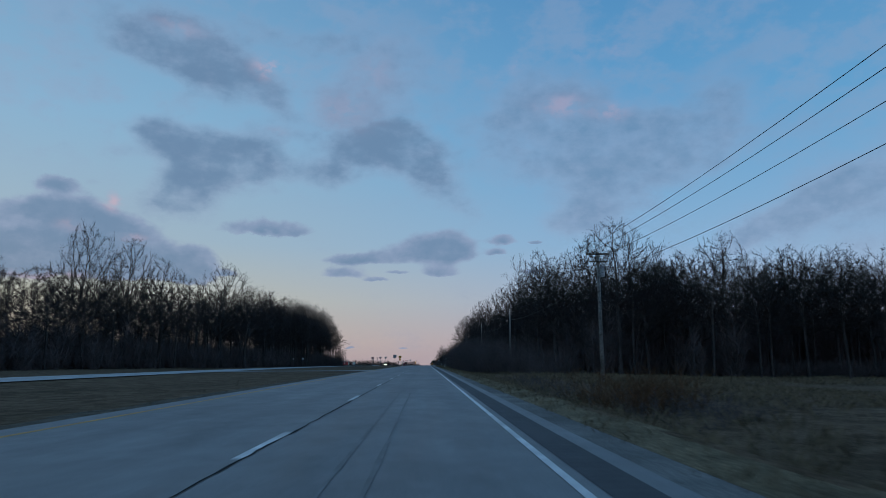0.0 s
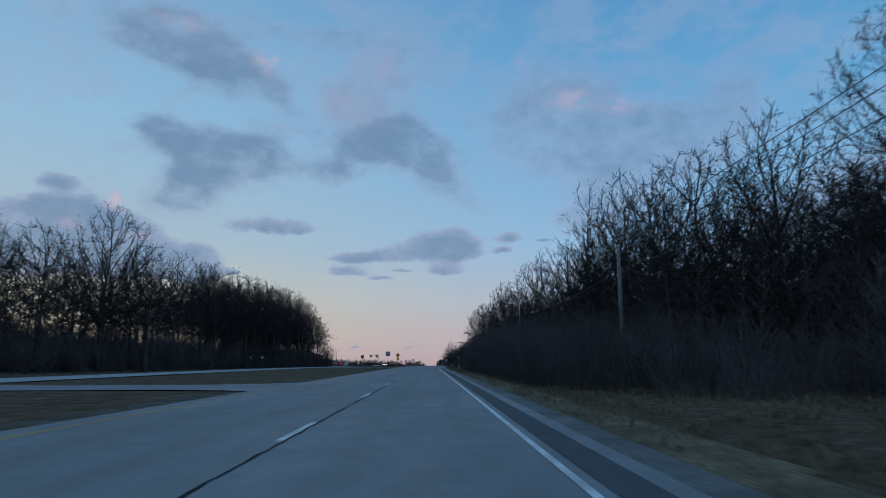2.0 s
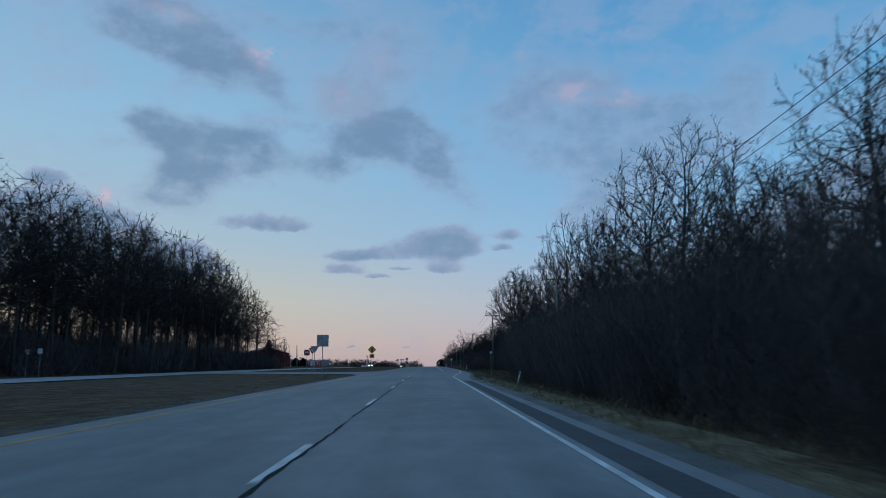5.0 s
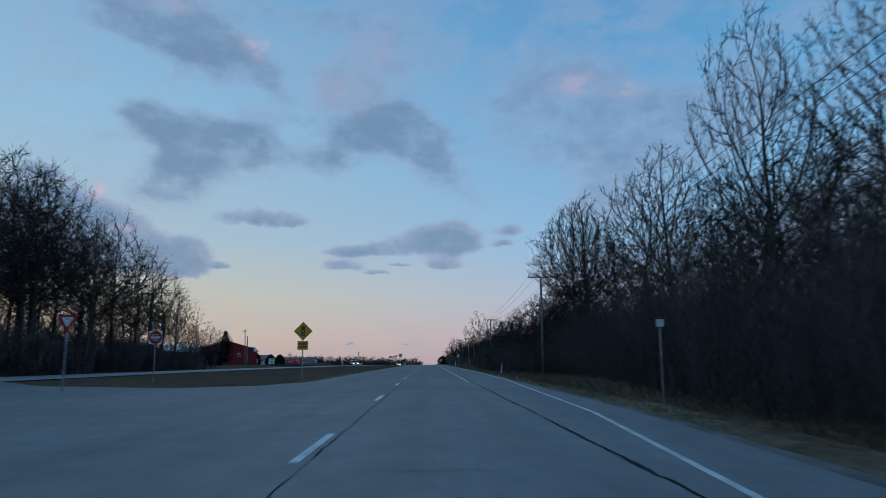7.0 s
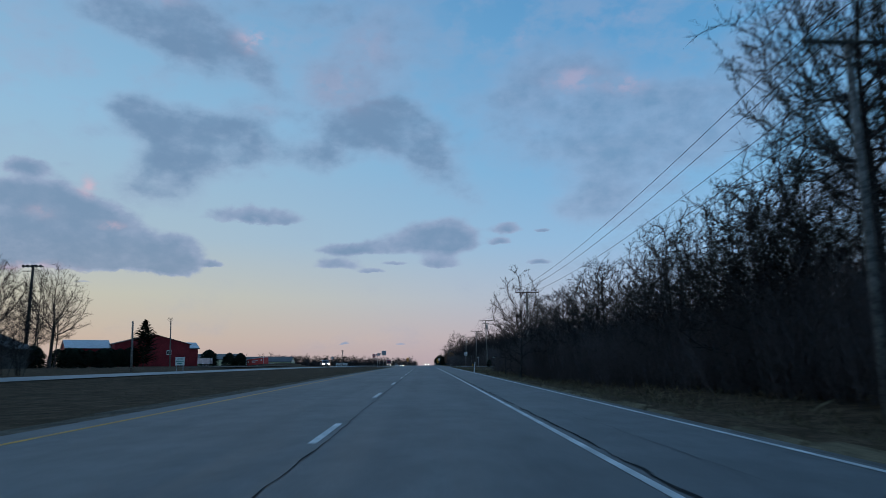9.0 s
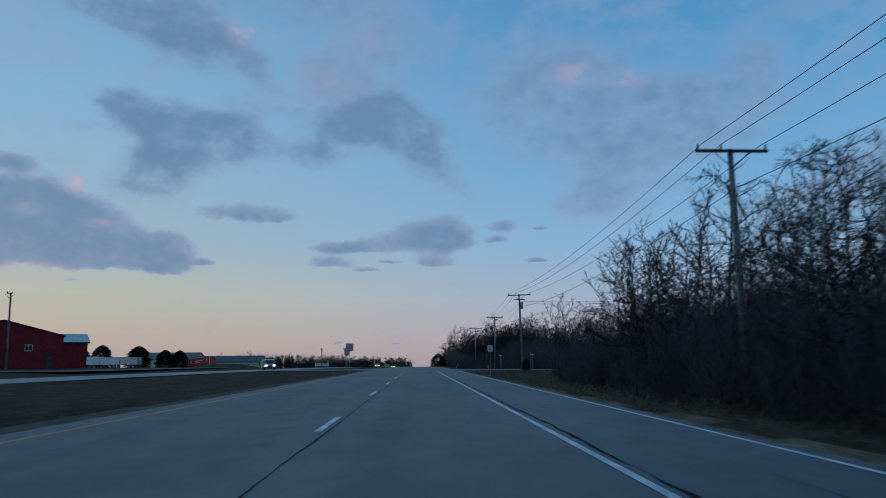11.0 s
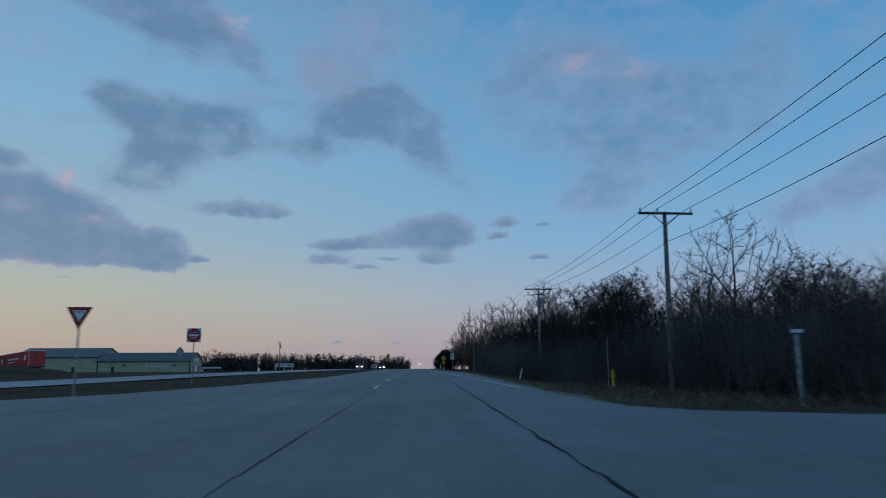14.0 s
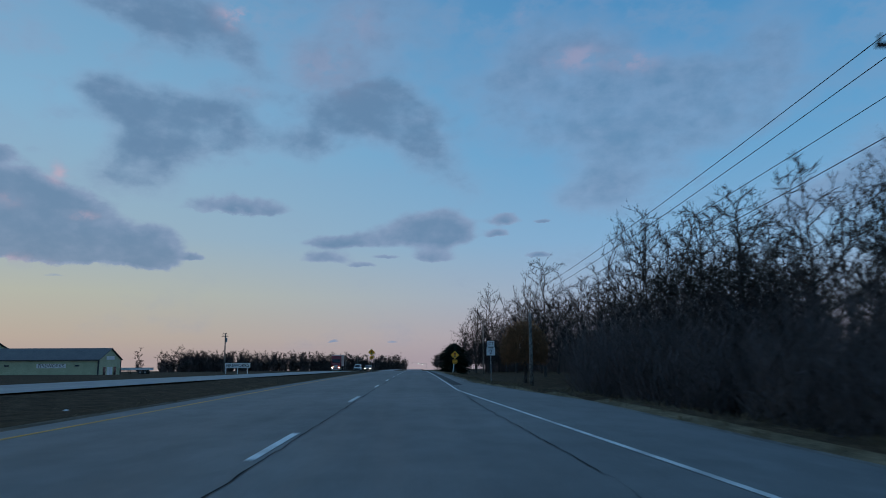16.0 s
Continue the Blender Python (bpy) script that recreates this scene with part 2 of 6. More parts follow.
M_RUBBER = surface("tyre_rubber", (0.015, 0.015, 0.016), (0.035, 0.035, 0.036), 0.85, 9.0, 2.0, 0.0)
M_CHASSIS = surface("dark_chassis", (0.02, 0.02, 0.022), (0.05, 0.05, 0.054), 0.6, 6.0, 1.0, 0.0)
M_CAR_SILVER = surface("silver_car_paint", (0.42, 0.44, 0.46), (0.55, 0.57, 0.6), 0.25, 3.0, 0.5, 0.0, metal=0.4, vary=0.1)
M_CAR_DARK = surface("dark_car_paint", (0.03, 0.032, 0.036), (0.06, 0.062, 0.066), 0.25, 3.0, 0.5, 0.0, vary=0.1)
M_TRUCK_RED = surface("dark_red_truck_paint", (0.16, 0.012, 0.02), (0.24, 0.02, 0.03), 0.3, 3.0, 0.5, 0.0, vary=0.1)
M_GLASS = surface("dark_window_glass", (0.015, 0.018, 0.022), (0.03, 0.034, 0.04), 0.08, 2.0, 0.5, 0.0)
M_HYDRANT = surface("yellow_hydrant_paint", (0.55, 0.3, 0.02), (0.72, 0.42, 0.04), 0.5, 8.0, 2.0, 0.005)
M_HEADLIGHT = glowing("headlight", (1.0, 0.86, 0.6), 14.0)
M_LAMPGLOW = glowing("signal_far_lights", (0.6, 1.0, 0.9), 30.0)


# ---- mesh helpers ----
class Shape:
    """Collects solids into one mesh."""

    def __init__(self):
        self.v, self.f = [], []

    def poly(self, points, faces):
        o = len(self.v)
        self.v += [tuple(p) for p in points]
        self.f += [tuple(o + i for i in f) for f in faces]
        return self

    def box(self, cx, cy, cz, sx, sy, sz, turn=0.0, bevel=0.0):
        """Box about its centre; bevel chamfers the upright edges."""
        hx, hy, hz, b = sx / 2, sy / 2, sz / 2, bevel
        ring = [(-hx, -hy), (hx, -hy), (hx, hy), (-hx, hy)] if not b else [
            (-hx + b, -hy), (hx - b, -hy), (hx, -hy + b), (hx, hy - b), (hx - b, hy), (-hx + b, hy), (-hx, hy - b), (-hx, -hy + b)]
        c, s = math.cos(turn), math.sin(turn)
        ring = [(cx + x * c - y * s, cy + x * s + y * c) for x, y in ring]
        k = len(ring)
        pts = [(x, y, cz - hz) for x, y in ring] + [(x, y, cz + hz) for x, y in ring]
        return self.poly(pts, [tuple(range(k))[::-1], tuple(range(k, 2 * k))] + [(i, (i + 1) % k, k + (i + 1) % k, k + i) for i in range(k)])

    def plate(self, outline, y0, y1):
        """A flat outline of (x, z) made solid between two y."""
        k = len(outline)
        pts = [(x, y0, z) for x, z in outline] + [(x, y1, z) for x, z in outline]
        return self.poly(pts, [tuple(range(k)), tuple(range(k, 2 * k))[::-1]] + [((i + 1) % k, i, k + i, k + (i + 1) % k) for i in range(k)])

    def along_x(self, outline, x0, x1):
        """A flat outline of (y, z) made solid between two x."""
        k = len(outline)
        pts = [(x0, y, z) for y, z in outline] + [(x1, y, z) for y, z in outline]
        return self.poly(pts, [tuple(range(k))[::-1], tuple(range(k, 2 * k))] + [(i, (i + 1) % k, k + (i + 1) % k, k + i) for i in range(k)])

    def tube(self, points, radii, sides=6, cap=True):
        pts = [Vector(p) for p in points]
        o, last = len(self.v), len(pts) - 1
        for i, (p, r) in enumerate(zip(pts, radii)):
            d = (pts[min(i + 1, last)] - pts[max(i - 1, 0)]).normalized()
            a = d.cross(Vector((0, 0, 1)) if abs(d.z) < 0.9 else Vector((1, 0, 0))).normalized()
            b = d.cross(a)
            for j in range(sides):
                w = 2 * math.pi * j / sides
                self.v.append(tuple(p + (a * math.cos(w) + b * math.sin(w)) * r))
        for i in range(last):
            for j in range(sides):
                q = (j + 1) % sides
                self.f.append((o + i * sides + j, o + i * sides + q, o + (i + 1) * sides + q, o + (i + 1) * sides + j))
        if cap:
            self.f.append(tuple(o + j for j in range(sides))[::-1])
            self.f.append(tuple(o + last * sides + j for j in range(sides)))
        return self

    def mesh(self, name, material, smooth=False):
        me = bpy.data.meshes.new(name)
        me.from_pydata(self.v, [], self.f)
        me.materials.append(material)
        if smooth:
            me.shade_smooth()
        me.update()
        return me


def part(name, shape, material, parent, label="", at=None, smooth=False):
    """Links a shape (or a ready mesh) as one mesh object under a thing or a part."""
    me = shape if not hasattr(shape, "mesh") else shape.mesh(name, material, smooth)
    ob = new(name, me)
    ob.parent = parent
    if at is not None:
        ob.matrix_basis = at
    if label:
        tagged(ob, label)
    return ob


def thing(name, m, label, category, group="", kind=""):
    ob = new(name)
    ob.empty_display_size = 0.3
    ob.matrix_basis = m
    return tagged(ob, label, category, group, kind)


def solid(name, shape, material, label, category, kind="structure", smooth=False):
    return tagged(new(name, shape.mesh(name, material, smooth)), label, category, kind=kind)


def lettering(text, size, material, thick=0.004):
    """Words as a flat mesh in the xz plane, centred, facing -y."""
    cu = bpy.data.curves.new("words", "FONT")
    cu.body, cu.size, cu.align_x, cu.align_y = text, size, "CENTER", "CENTER"
    cu.extrude, cu.resolution_u = thick / 2, 2
    ob = new("words", cu)
    me = bpy.data.meshes.new_from_object(ob.evaluated_get(bpy.context.evaluated_depsgraph_get()))
    bpy.data.objects.remove(ob)
    bpy.data.curves.remove(cu)
    me.transform(Matrix.Rotation(radians(90), 4, "X"))
    me.materials.clear()
    me.materials.append(material)
    return me


def arrays_mesh(name, verts, tris, material):
    """A mesh from arrays of triangles."""
    me = bpy.data.meshes.new(name)
    me.vertices.add(len(verts))
    me.vertices.foreach_set("co", np.asarray(verts, np.float32).ravel())
    me.loops.add(tris.size)
    me.loops.foreach_set("vertex_index", np.asarray(tris, np.int32).ravel())
    me.polygons.add(len(tris))
    me.polygons.foreach_set("loop_start", np.arange(0, tris.size, 3, dtype=np.int32))
    me.materials.append(material)
    me.update(calc_edges=True)
    return me


# ---- the lie of the land ----
def line(y, ys, xs):
    return float(np.interp(y, ys, xs))


def paved_right(y):
    """Where the pavement ends on the near side."""
    return line(y, (198, 222, 274, 394, 413, 415, 430, 440, 495, 515), (2.38, 4.0, 4.27, 4.48, 4.6, 5.2, 5.2, 4.75, 4.75, 2.6))


def verge_right(y):
    return paved_right(y) + line(y, (195, 225, 500, 520), (0.45, 0.12, 0.12, 0.45))


def opposite(y):
    """Near edge of the far carriageway."""
    return line(y, (0, 300, 420, 505, 560, 700), (-26.5, -27.5, -23.0, -16.8, -13.2, -12.5))


SHOULDER_LEFT = -7.45


def land(x, y):
    """Height of the ground, over the highway's crest."""
    r, o = verge_right(y), opposite(y)
    if x > r - 0.3:
        s = x - r
        h = float(np.interp(s, (-0.3, 0.0, 0.5, 1.1, 1.7, 3.0, 5.5, 9.0, 20.0, 60.0), (-0.06, -0.03, 0.03, 0.04, -0.22, -0.72, -0.8, -0.55, -0.25, 0.3)))
        field = line(y, (95, 130), (1.0, 0.0))
        h -= field * float(np.interp(x, (10, 18, 30, 46, 70), (0.0, 0.3, 0.9, 1.5, 1.9)))
        cross = max(0.0, 1 - max(0.0, abs(y - 424.0) - 9.0) / 9.0)
        return h * (1 - cross) - 0.06 * cross
    if x > SHOULDER_LEFT + 0.2:
        return -0.06
    if x > o:
        u = (SHOULDER_LEFT - x) / (SHOULDER_LEFT - o)
        h = -0.02 - 0.3 * math.sin(math.pi * min(1, max(0, u)))
        for c in (91.5, 232.0, 438.0):
            w = max(0.0, 1 - max(0.0, abs(y - c) - 12.0) / 14.0)
            h = h * (1 - w) - 0.05 * w
        return h
    if x > o - 8.2:
        return -0.06
    s = o - 8.2 - x
    return float(np.interp(s, (0, 2, 6, 16, 60), (-0.02, -0.12, -0.15, 0.25, 0.4))) - line(y, (480, 560), (0.0, 0.9)) * min(1.0, s / 12)


def spot(x, y, z=0.0, turn=0.0):
    """The pose of a thing that stands on the ground at x, y."""
    return pose(x, y, gz(y) + land(x, y) + z, 0, 0, turn)


def strip(edges, ys, lift, name, material, label, category, columns=1, parent=None):
    """A ribbon that follows the crest, between two edges given as functions of y."""
    s, k = Shape(), columns + 1
    for y in ys:
        a, b = edges(y)
        s.v += [(a + (b - a) * j / columns, y, gz(y) + lift) for j in range(k)]
    s.f = [(i * k + j, i * k + j + 1, (i + 1) * k + j + 1, (i + 1) * k + j) for i in range(len(ys) - 1) for j in range(columns)]
    if parent:
        return part(name, s, material, parent, label)
    return solid(name, s, material, label, category)


FAR = [float(v) for v in (800, 1000, 1300, 1700, 2200, 3000)]
WAY = [float(v) for v in range(-60, 701, 5)] + FAR

# ground sheet
xs = ([-3000, -1500, -800, -400, -200, -120, -80, -60] + [-55 + 2.5 * i for i in range(18)] + [-11.2, -10.3] + [-9.6, -9.2, -8.8, -8.4, -8.0, -7.7, -7.45, -7.2, -5.0, 0.0, 2.0]
      + [2.2 + 0.25 * i for i in range(24)] + [8.5, 9, 10, 11, 12, 13.5, 15, 18, 22, 28, 40, 60, 100, 200, 400, 800, 1500, 3000])
ys = [-1500.0, -600.0, -250.0, -120.0] + [-60 + 2.5 * i for i in range(305)] + FAR
g = Shape()
for y in ys:
    for x in xs:
        wob = 0.05 * noise.noise((x * 0.3, y * 0.12, 0)) if (x > 4.5 or x < -10) and abs(x) < 300 else 0
        g.v.append((x, y, gz(y) + land(x, y) + wob))
k = len(xs)
g.f = [(i * k + j, i * k + j + 1, (i + 1) * k + j + 1, (i + 1) * k + j) for i in range(len(ys) - 1) for j in range(k - 1)]
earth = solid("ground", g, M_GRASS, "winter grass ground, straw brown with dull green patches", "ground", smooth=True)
earth.data.materials.append(M_SOIL)
earth.data.materials.append(M_STRAW)
for face in earth.data.polygons:
    x, y, z = face.center
    if -60 < y < 720:
        ragged = 0.5 * noise.noise((x * 0.5, y * 0.25, 3))
        if SHOULDER_LEFT - 1.3 + ragged < x < 0:
            face.material_index = 1
        elif 0 < x - verge_right(y) < line(y, (215, 240), (1.0, 0.45)) + 1.2 * ragged:
            face.material_index = 2

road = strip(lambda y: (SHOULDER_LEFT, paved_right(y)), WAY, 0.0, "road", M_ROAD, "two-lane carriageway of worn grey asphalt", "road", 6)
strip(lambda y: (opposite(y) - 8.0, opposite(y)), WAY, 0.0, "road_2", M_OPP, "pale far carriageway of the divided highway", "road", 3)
strip(lambda y: (paved_right(y) - 0.05, verge_right(y) + 0.1), [y for y in WAY if y <= 700], -0.012, "shoulder", M_GRAVEL, "grey gravel shoulder beside the pavement", "shoulder", 2)
strip(lambda y: (1.6, 2.09), [y for y in WAY if y <= 190], 0.004, "rumble_strip", M_RUMBLE, "dark milled asphalt rumble strip along the edge line", "road", 1)
strip(lambda y: (1.6, 2.09), [y for y in WAY if 510 <= y <= 900], 0.004, "rumble_strip", M_RUMBLE, "dark milled asphalt rumble strip along the edge line", "road", 1)


def slab(name, xs, near, far, material, label, lift):
    """A cross road between x's: near and far edges are lists of y for each x."""
    s = Shape()
    for x, a, b in zip(xs, near, far):
        for j in range(7):
            y = a + (b - a) * j / 6
            s.v.append((x, y, gz(y) + lift))
    s.f = [(i * 7 + j, (i + 1) * 7 + j, (i + 1) * 7 + j + 1, i * 7 + j + 1) for i in range(len(xs) - 1) for j in range(6)]
    solid(name, s, material, label, "road")


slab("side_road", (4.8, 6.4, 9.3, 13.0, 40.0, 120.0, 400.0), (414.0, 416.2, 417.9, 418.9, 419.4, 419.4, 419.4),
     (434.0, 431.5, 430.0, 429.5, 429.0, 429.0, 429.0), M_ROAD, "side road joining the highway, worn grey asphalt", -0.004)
slab("median_crossing", (-7.2, -9.0, -12.0, -20.0, -28.0), (86.0, 87.5, 88.5, 88.5, 86.0), (98.0, 96.5, 95.0, 95.0, 98.0), M_ROAD, "narrow paved crossing through the grass median", -0.008)
slab("median_crossing", (-7.2, -9.0, -12.0, -20.0, -29.0), (214.0, 219.0, 222.0, 225.0, 227.0), (246.0, 240.0, 237.5, 241.0, 252.0), M_ROAD, "paved crossing through the grass median", -0.008)
slab("median_crossing", (-7.2, -8.5, -10.0, -12.0, -14.0, -25.0), (419.0, 423.0, 424.5, 425.0, 424.5, 421.0), (482.0, 466.0, 452.0, 442.0, 438.0, 447.0), M_ROAD, "wide paved crossing through the grass median", -0.008)
slab("parking_lot", (-40.0, -52.0, -66.0, -110.0), (405.0, 400.0, 396.0, 392.0), (480.0, 470.0, 440.0, 436.0), M_GRAVEL, "gravel lot in front of the barn", 0.26)

# low grass mound beyond the far carriageway
q = Shape()
for i in range(25):
    for j in range(37):
        u, v = i / 12 - 1, j / 18 - 1
        x, y = -47.0 + 7.5 * u, 490.5 + 13.0 * v
        h = 0.9 * max(0.0, 1 - u * u - v * v) ** 0.8 * (1 + 0.3 * noise.noise((x * 0.3, y * 0.3, 7)))
        q.v.append((x, y, gz(y) + land(x, y) + h - 0.04))
q.f = [(i * 37 + j, (i + 1) * 37 + j, (i + 1) * 37 + j + 1, i * 37 + j + 1) for i in range(24) for j in range(36)]
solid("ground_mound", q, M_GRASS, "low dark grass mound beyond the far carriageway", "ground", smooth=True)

# ---- road paint ----
strip(lambda y: (-6.78, -6.66), [y for y in WAY if y <= 213], 0.004, "yellow_line", M_YELLOW_LINE, "worn yellow edge line", "road marking", 1, road)
strip(lambda y: (-6.78, -6.66), [y for y in WAY if 244 <= y <= 420], 0.004, "yellow_line", M_YELLOW_LINE, "worn yellow edge line", "road marking", 1, road)
strip(lambda y: (-6.78, -6.66), [y for y in WAY if 455 <= y <= 1300], 0.004, "yellow_line", M_YELLOW_LINE, "worn yellow edge line", "road marking", 1, road)


def edge_line(y):
    return line(y, (203, 212, 222, 250, 274, 394, 408, 412, 440, 463, 481, 490, 503), (1.41, 2.0, 2.95, 4.0, 4.1, 4.29, 4.35, 4.5, 4.5, 3.6, 2.75, 2.2, 1.43))


fine_way = [float(v) for v in range(-60, 700, 2)] + FAR
strip(lambda y: (edge_line(y) - 0.05, edge_line(y) + 0.05), [y for y in fine_way if y <= 414], 0.006, "edge_line", M_WHITE_LINE, "solid white edge line", "road marking", 1, road)
strip(lambda y: (edge_line(y) - 0.05, edge_line(y) + 0.05), [y for y in fine_way if 446 <= y <= 1300], 0.006, "edge_line", M_WHITE_LINE, "solid white edge line", "road marking", 1, road)
strip(lambda y: (line(y, (250, 330), (1.37, 1.55)), line(y, (250, 330), (1.48, 1.66))), [y for y in fine_way if 244 <= y <= 416], 0.006, "turn_lane_line", M_WHITE_LINE, "solid white line along the turning lane", "road marking", 1, road)
dash = Shape().box(0, 1.525, 0.0, 0.12, 3.05, 0.006).mesh("lane_dash", M_WHITE_LINE)
for i in range(-4, 75):
    y = 7.51 + 12.192 * i
    if 412 < y < 441:
        continue
    ob = part("lane_dash", dash, None, road, at=pose(-2.28, y, gz(y) + 0.004))
    ob.rotation_euler = (-(y + 1.5 - 235) / CURVE, 0, 0)

# sealed cracks and seams
rng = random.Random(5)


def crack(points_x, y0, y1, width, step=0.25, wander=0.1, seed=0.0):
    s, y, rows = Shape(), y0, []
    while y <= y1:
        x = points_x(y) + 0.5 * wander * noise.noise((seed, y * 0.2, 0)) + 0.55 * wander * noise.noise((seed + 9, y * 1.1, 0)) + 0.4 * wander * noise.noise((seed + 4, y * 3.1, 0))
        w = width * (0.3 + 0.9 * abs(noise.noise((seed + 3, y * 0.8, 4))) + 0.35 * abs(noise.noise((seed + 5, y * 3.7, 4)))) * min(1.0, max(0.12, 1.1 + 2.2 * noise.noise((seed + 6, y * 0.45, 2))))
        rows.append((x, y, w))
        y += step
    for x, y, w in rows:
        s.v += [(x - w / 2, y, gz(y) + 0.008), (x + w / 2, y, gz(y) + 0.008)]
    s.f = [(2 * i, 2 * i + 1, 2 * i + 3, 2 * i + 2) for i in range(len(rows) - 1)]
    return s


part("sealed_crack", crack(lambda y: -2.12, 190, 640, 0.045, seed=21.0, wander=0.07), M_SEAL, road, "thin dark crack along the lane joint")
part("sealed_crack", crack(lambda y: -2.2, -30, 190, 0.085, seed=1.0, wander=0.08), M_SEAL, road, "black sealed crack along the lane joint")
part("sealed_crack", crack(lambda y: line(y, (205, 250, 330), (1.6, 1.6, 1.8)), 205, 412, 0.1, seed=7.0, wander=0.1), M_SEAL, road, "black sealed crack along the lane joint")
part("sealed_crack", crack(lambda y: 1.55 + 0.12 * math.sin(y * 0.2), 456, 520, 0.036, seed=11.0, wander=0.14), M_SEAL, road, "black sealed crack along the lane joint")
part("sealed_crack", crack(lambda y: 1.62, 411, 456, 0.1, seed=31.0, wander=0.12), M_SEAL, road, "black sealed crack along the lane joint")
for i in range(17):
    y, x0 = -5 + i * 31 + rng.uniform(-4, 4), rng.choice((-6.4, -2.0, -5.2, -0.9))
    s, w = Shape(), rng.uniform(0.5, 2.6)
    k = 7
    for j in range(k):
        x = x0 + w * j / (k - 1)
        yy = y + 0.12 * noise.noise((x * 2, y, 1))
        t = 0.008 + 0.016 * abs(noise.noise((x, y, 7)))
        s.v += [(x, yy - t, gz(y) + 0.007), (x, yy + t, gz(y) + 0.007)]
    s.f = [(2 * j, 2 * j + 2, 2 * j + 3, 2 * j + 1) for j in range(k - 1)]
    part("cross_crack", s, M_TYRE_MARK, road)
for i in range(10):
    y0, x0 = rng.uniform(255, 400), rng.uniform(2.1, 4.0)
    part("hairline_crack", crack(lambda y, x0=x0: x0, y0, y0 + rng.uniform(3, 11), 0.022, seed=40.0 + i, wander=0.12), M_HAIRLINE, road)
for x in (-0.95, -0.55):
    part("tyre_mark", crack(lambda y, x=x: x, 2, 24, 0.1, seed=x, wander=0.008), M_TYRE_MARK, road)

# ---- clouds: a far shell of sky backdrop ----
# azimuth, elevation, half width, half height and tilt in degrees; strength
HIGH_CLOUDS = [(-23.0, 25.9, 5.08, 2.18, -25, 0.9), (-19.3, 24.6, 5.17, 1.91, -25, 0.9), (-15.1, 23.8, 4.4, 1.64, -30, 0.6), (-12.7, 22.1, 3.25, 1.15, -35, 0.22), (-26.0, 26.3, 4.96, 1.66, 0, 0.6), (-16.3, 27.7, 7.1, 1.4, 0, 0.5), (-9.5, 28.7, 7.33, 1.54, 0, 0.55), (-24.7, 19.3, 1.63, 1.38, -30, 0.6), (-21.6, 18.7, 4.16, 1.76, -10, 0.9), (-18.0, 17.3, 3.4, 1.97, -10, 0.95), (-16.1, 16.8, 2.28, 1.31, 0, 0.7), (-14.4, 18.6, 2.32, 1.58, 20, 0.6), (-21.0, 16.3, 3.32, 2.04, 0, 0.4)]
MIDDLE_CLOUDS = [(-10.1, 17.5, 2.94, 1.35, 10, 0.6), (-6.7, 18.9, 3.58, 2.44, 0, 0.9), (-3.3, 19.7, 3.61, 2.17, -10, 1.0), (-1.3, 18.6, 3.01, 2.46, -40, 0.8), (1.3, 15.8, 3.59, 1.66, -35, 0.8), (2.3, 19.1, 2.41, 3.28, 30, 0.45), (-22.1, 14.0, 3.0, 1.41, 10, 0.9), (-20.7, 13.0, 2.47, 1.28, -20, 0.8), (-20.0, 14.9, 1.94, 1.54, 0, 0.5), (-27.2, 17.1, 1.48, 0.77, -20, 0.6), (-30.7, 17.0, 1.52, 0.37, 0, 0.45), (-28.7, 14.5, 1.03, 0.38, 0, 0.35)]
THIN_CLOUDS = [(-27.9, 23.3, 3.6, 1.18, 0, 0.4), (-3.6, 28.0, 4.74, 2.36, 40, 0.55), (-5.1, 24.4, 4.09, 2.13, 20, 0.6), (-8.0, 21.8, 3.45, 1.87, 0, 0.6), (-2.5, 22.7, 3.5, 2.69, 45, 0.5), (4.6, 21.4, 2.32, 3.25, 40, 0.5), (9.2, 23.1, 3.48, 2.14, 30, 0.5), (12.6, 22.0, 3.44, 2.66, 30, 0.7), (16.5, 21.4, 3.96, 2.1, -10, 0.6), (10.5, 18.9, 3.43, 2.16, 30, 0.6), (14.4, 18.2, 3.38, 3.21, 0, 0.5), (14.2, 13.1, 2.77, 1.36, 20, 0.8), (17.6, 15.7, 3.31, 2.66, 20, 0.65)]
EAST_CLOUDS = [(20.7, 18.5, 4.38, 2.98, 20, 0.65), (24.6, 18.3, 3.73, 2.42, 0, 0.65), (28.2, 21.8, 3.15, 1.86, 30, 0.5), (27.2, 19.0, 2.62, 1.89, 20, 0.5), (32.8, 11.9, 5.35, 1.28, 20, 1.0), (29.4, 10.7, 3.0, 0.7, 20, 0.6), (35.8, 13.3, 2.84, 1.32, 20, 0.9), (33.9, 19.5, 2.97, 1.78, 30, 0.5), (36.0, 8.3, 2.32, 0.66, 10, 0.5), (39.9, 11.7, 5.37, 1.67, 15, 0.8), (39.2, 16.8, 4.14, 1.68, 20, 0.6), (27.2, 24.9, 3.21, 1.4, 20, 0.4)]
LOW_CLOUDS = [(-14.6, 11.6, 4.01, 1.02, 0, 1), (-30.9, 14.0, 1.46, 0.97, 0, 0.9), (-31.1, 11.8, 3.1, 1.62, 0, 1), (-28.9, 11.4, 2.11, 1.41, 0, 1), (-26.0, 10.4, 2.6, 1.45, 0, 1), (-29.4, 8.5, 5.0, 2.06, 0, 1), (-24.1, 7.8, 4.58, 2.25, 0, 1), (-20.1, 7.7, 1.62, 2.05, 0, 1), (-27.8, 7.2, 5.89, 1.09, 0, 1), (-34.1, 8.5, 4.34, 2.73, 0, 1), (-37.3, 7.0, 4.51, 2.24, 0, 1)]
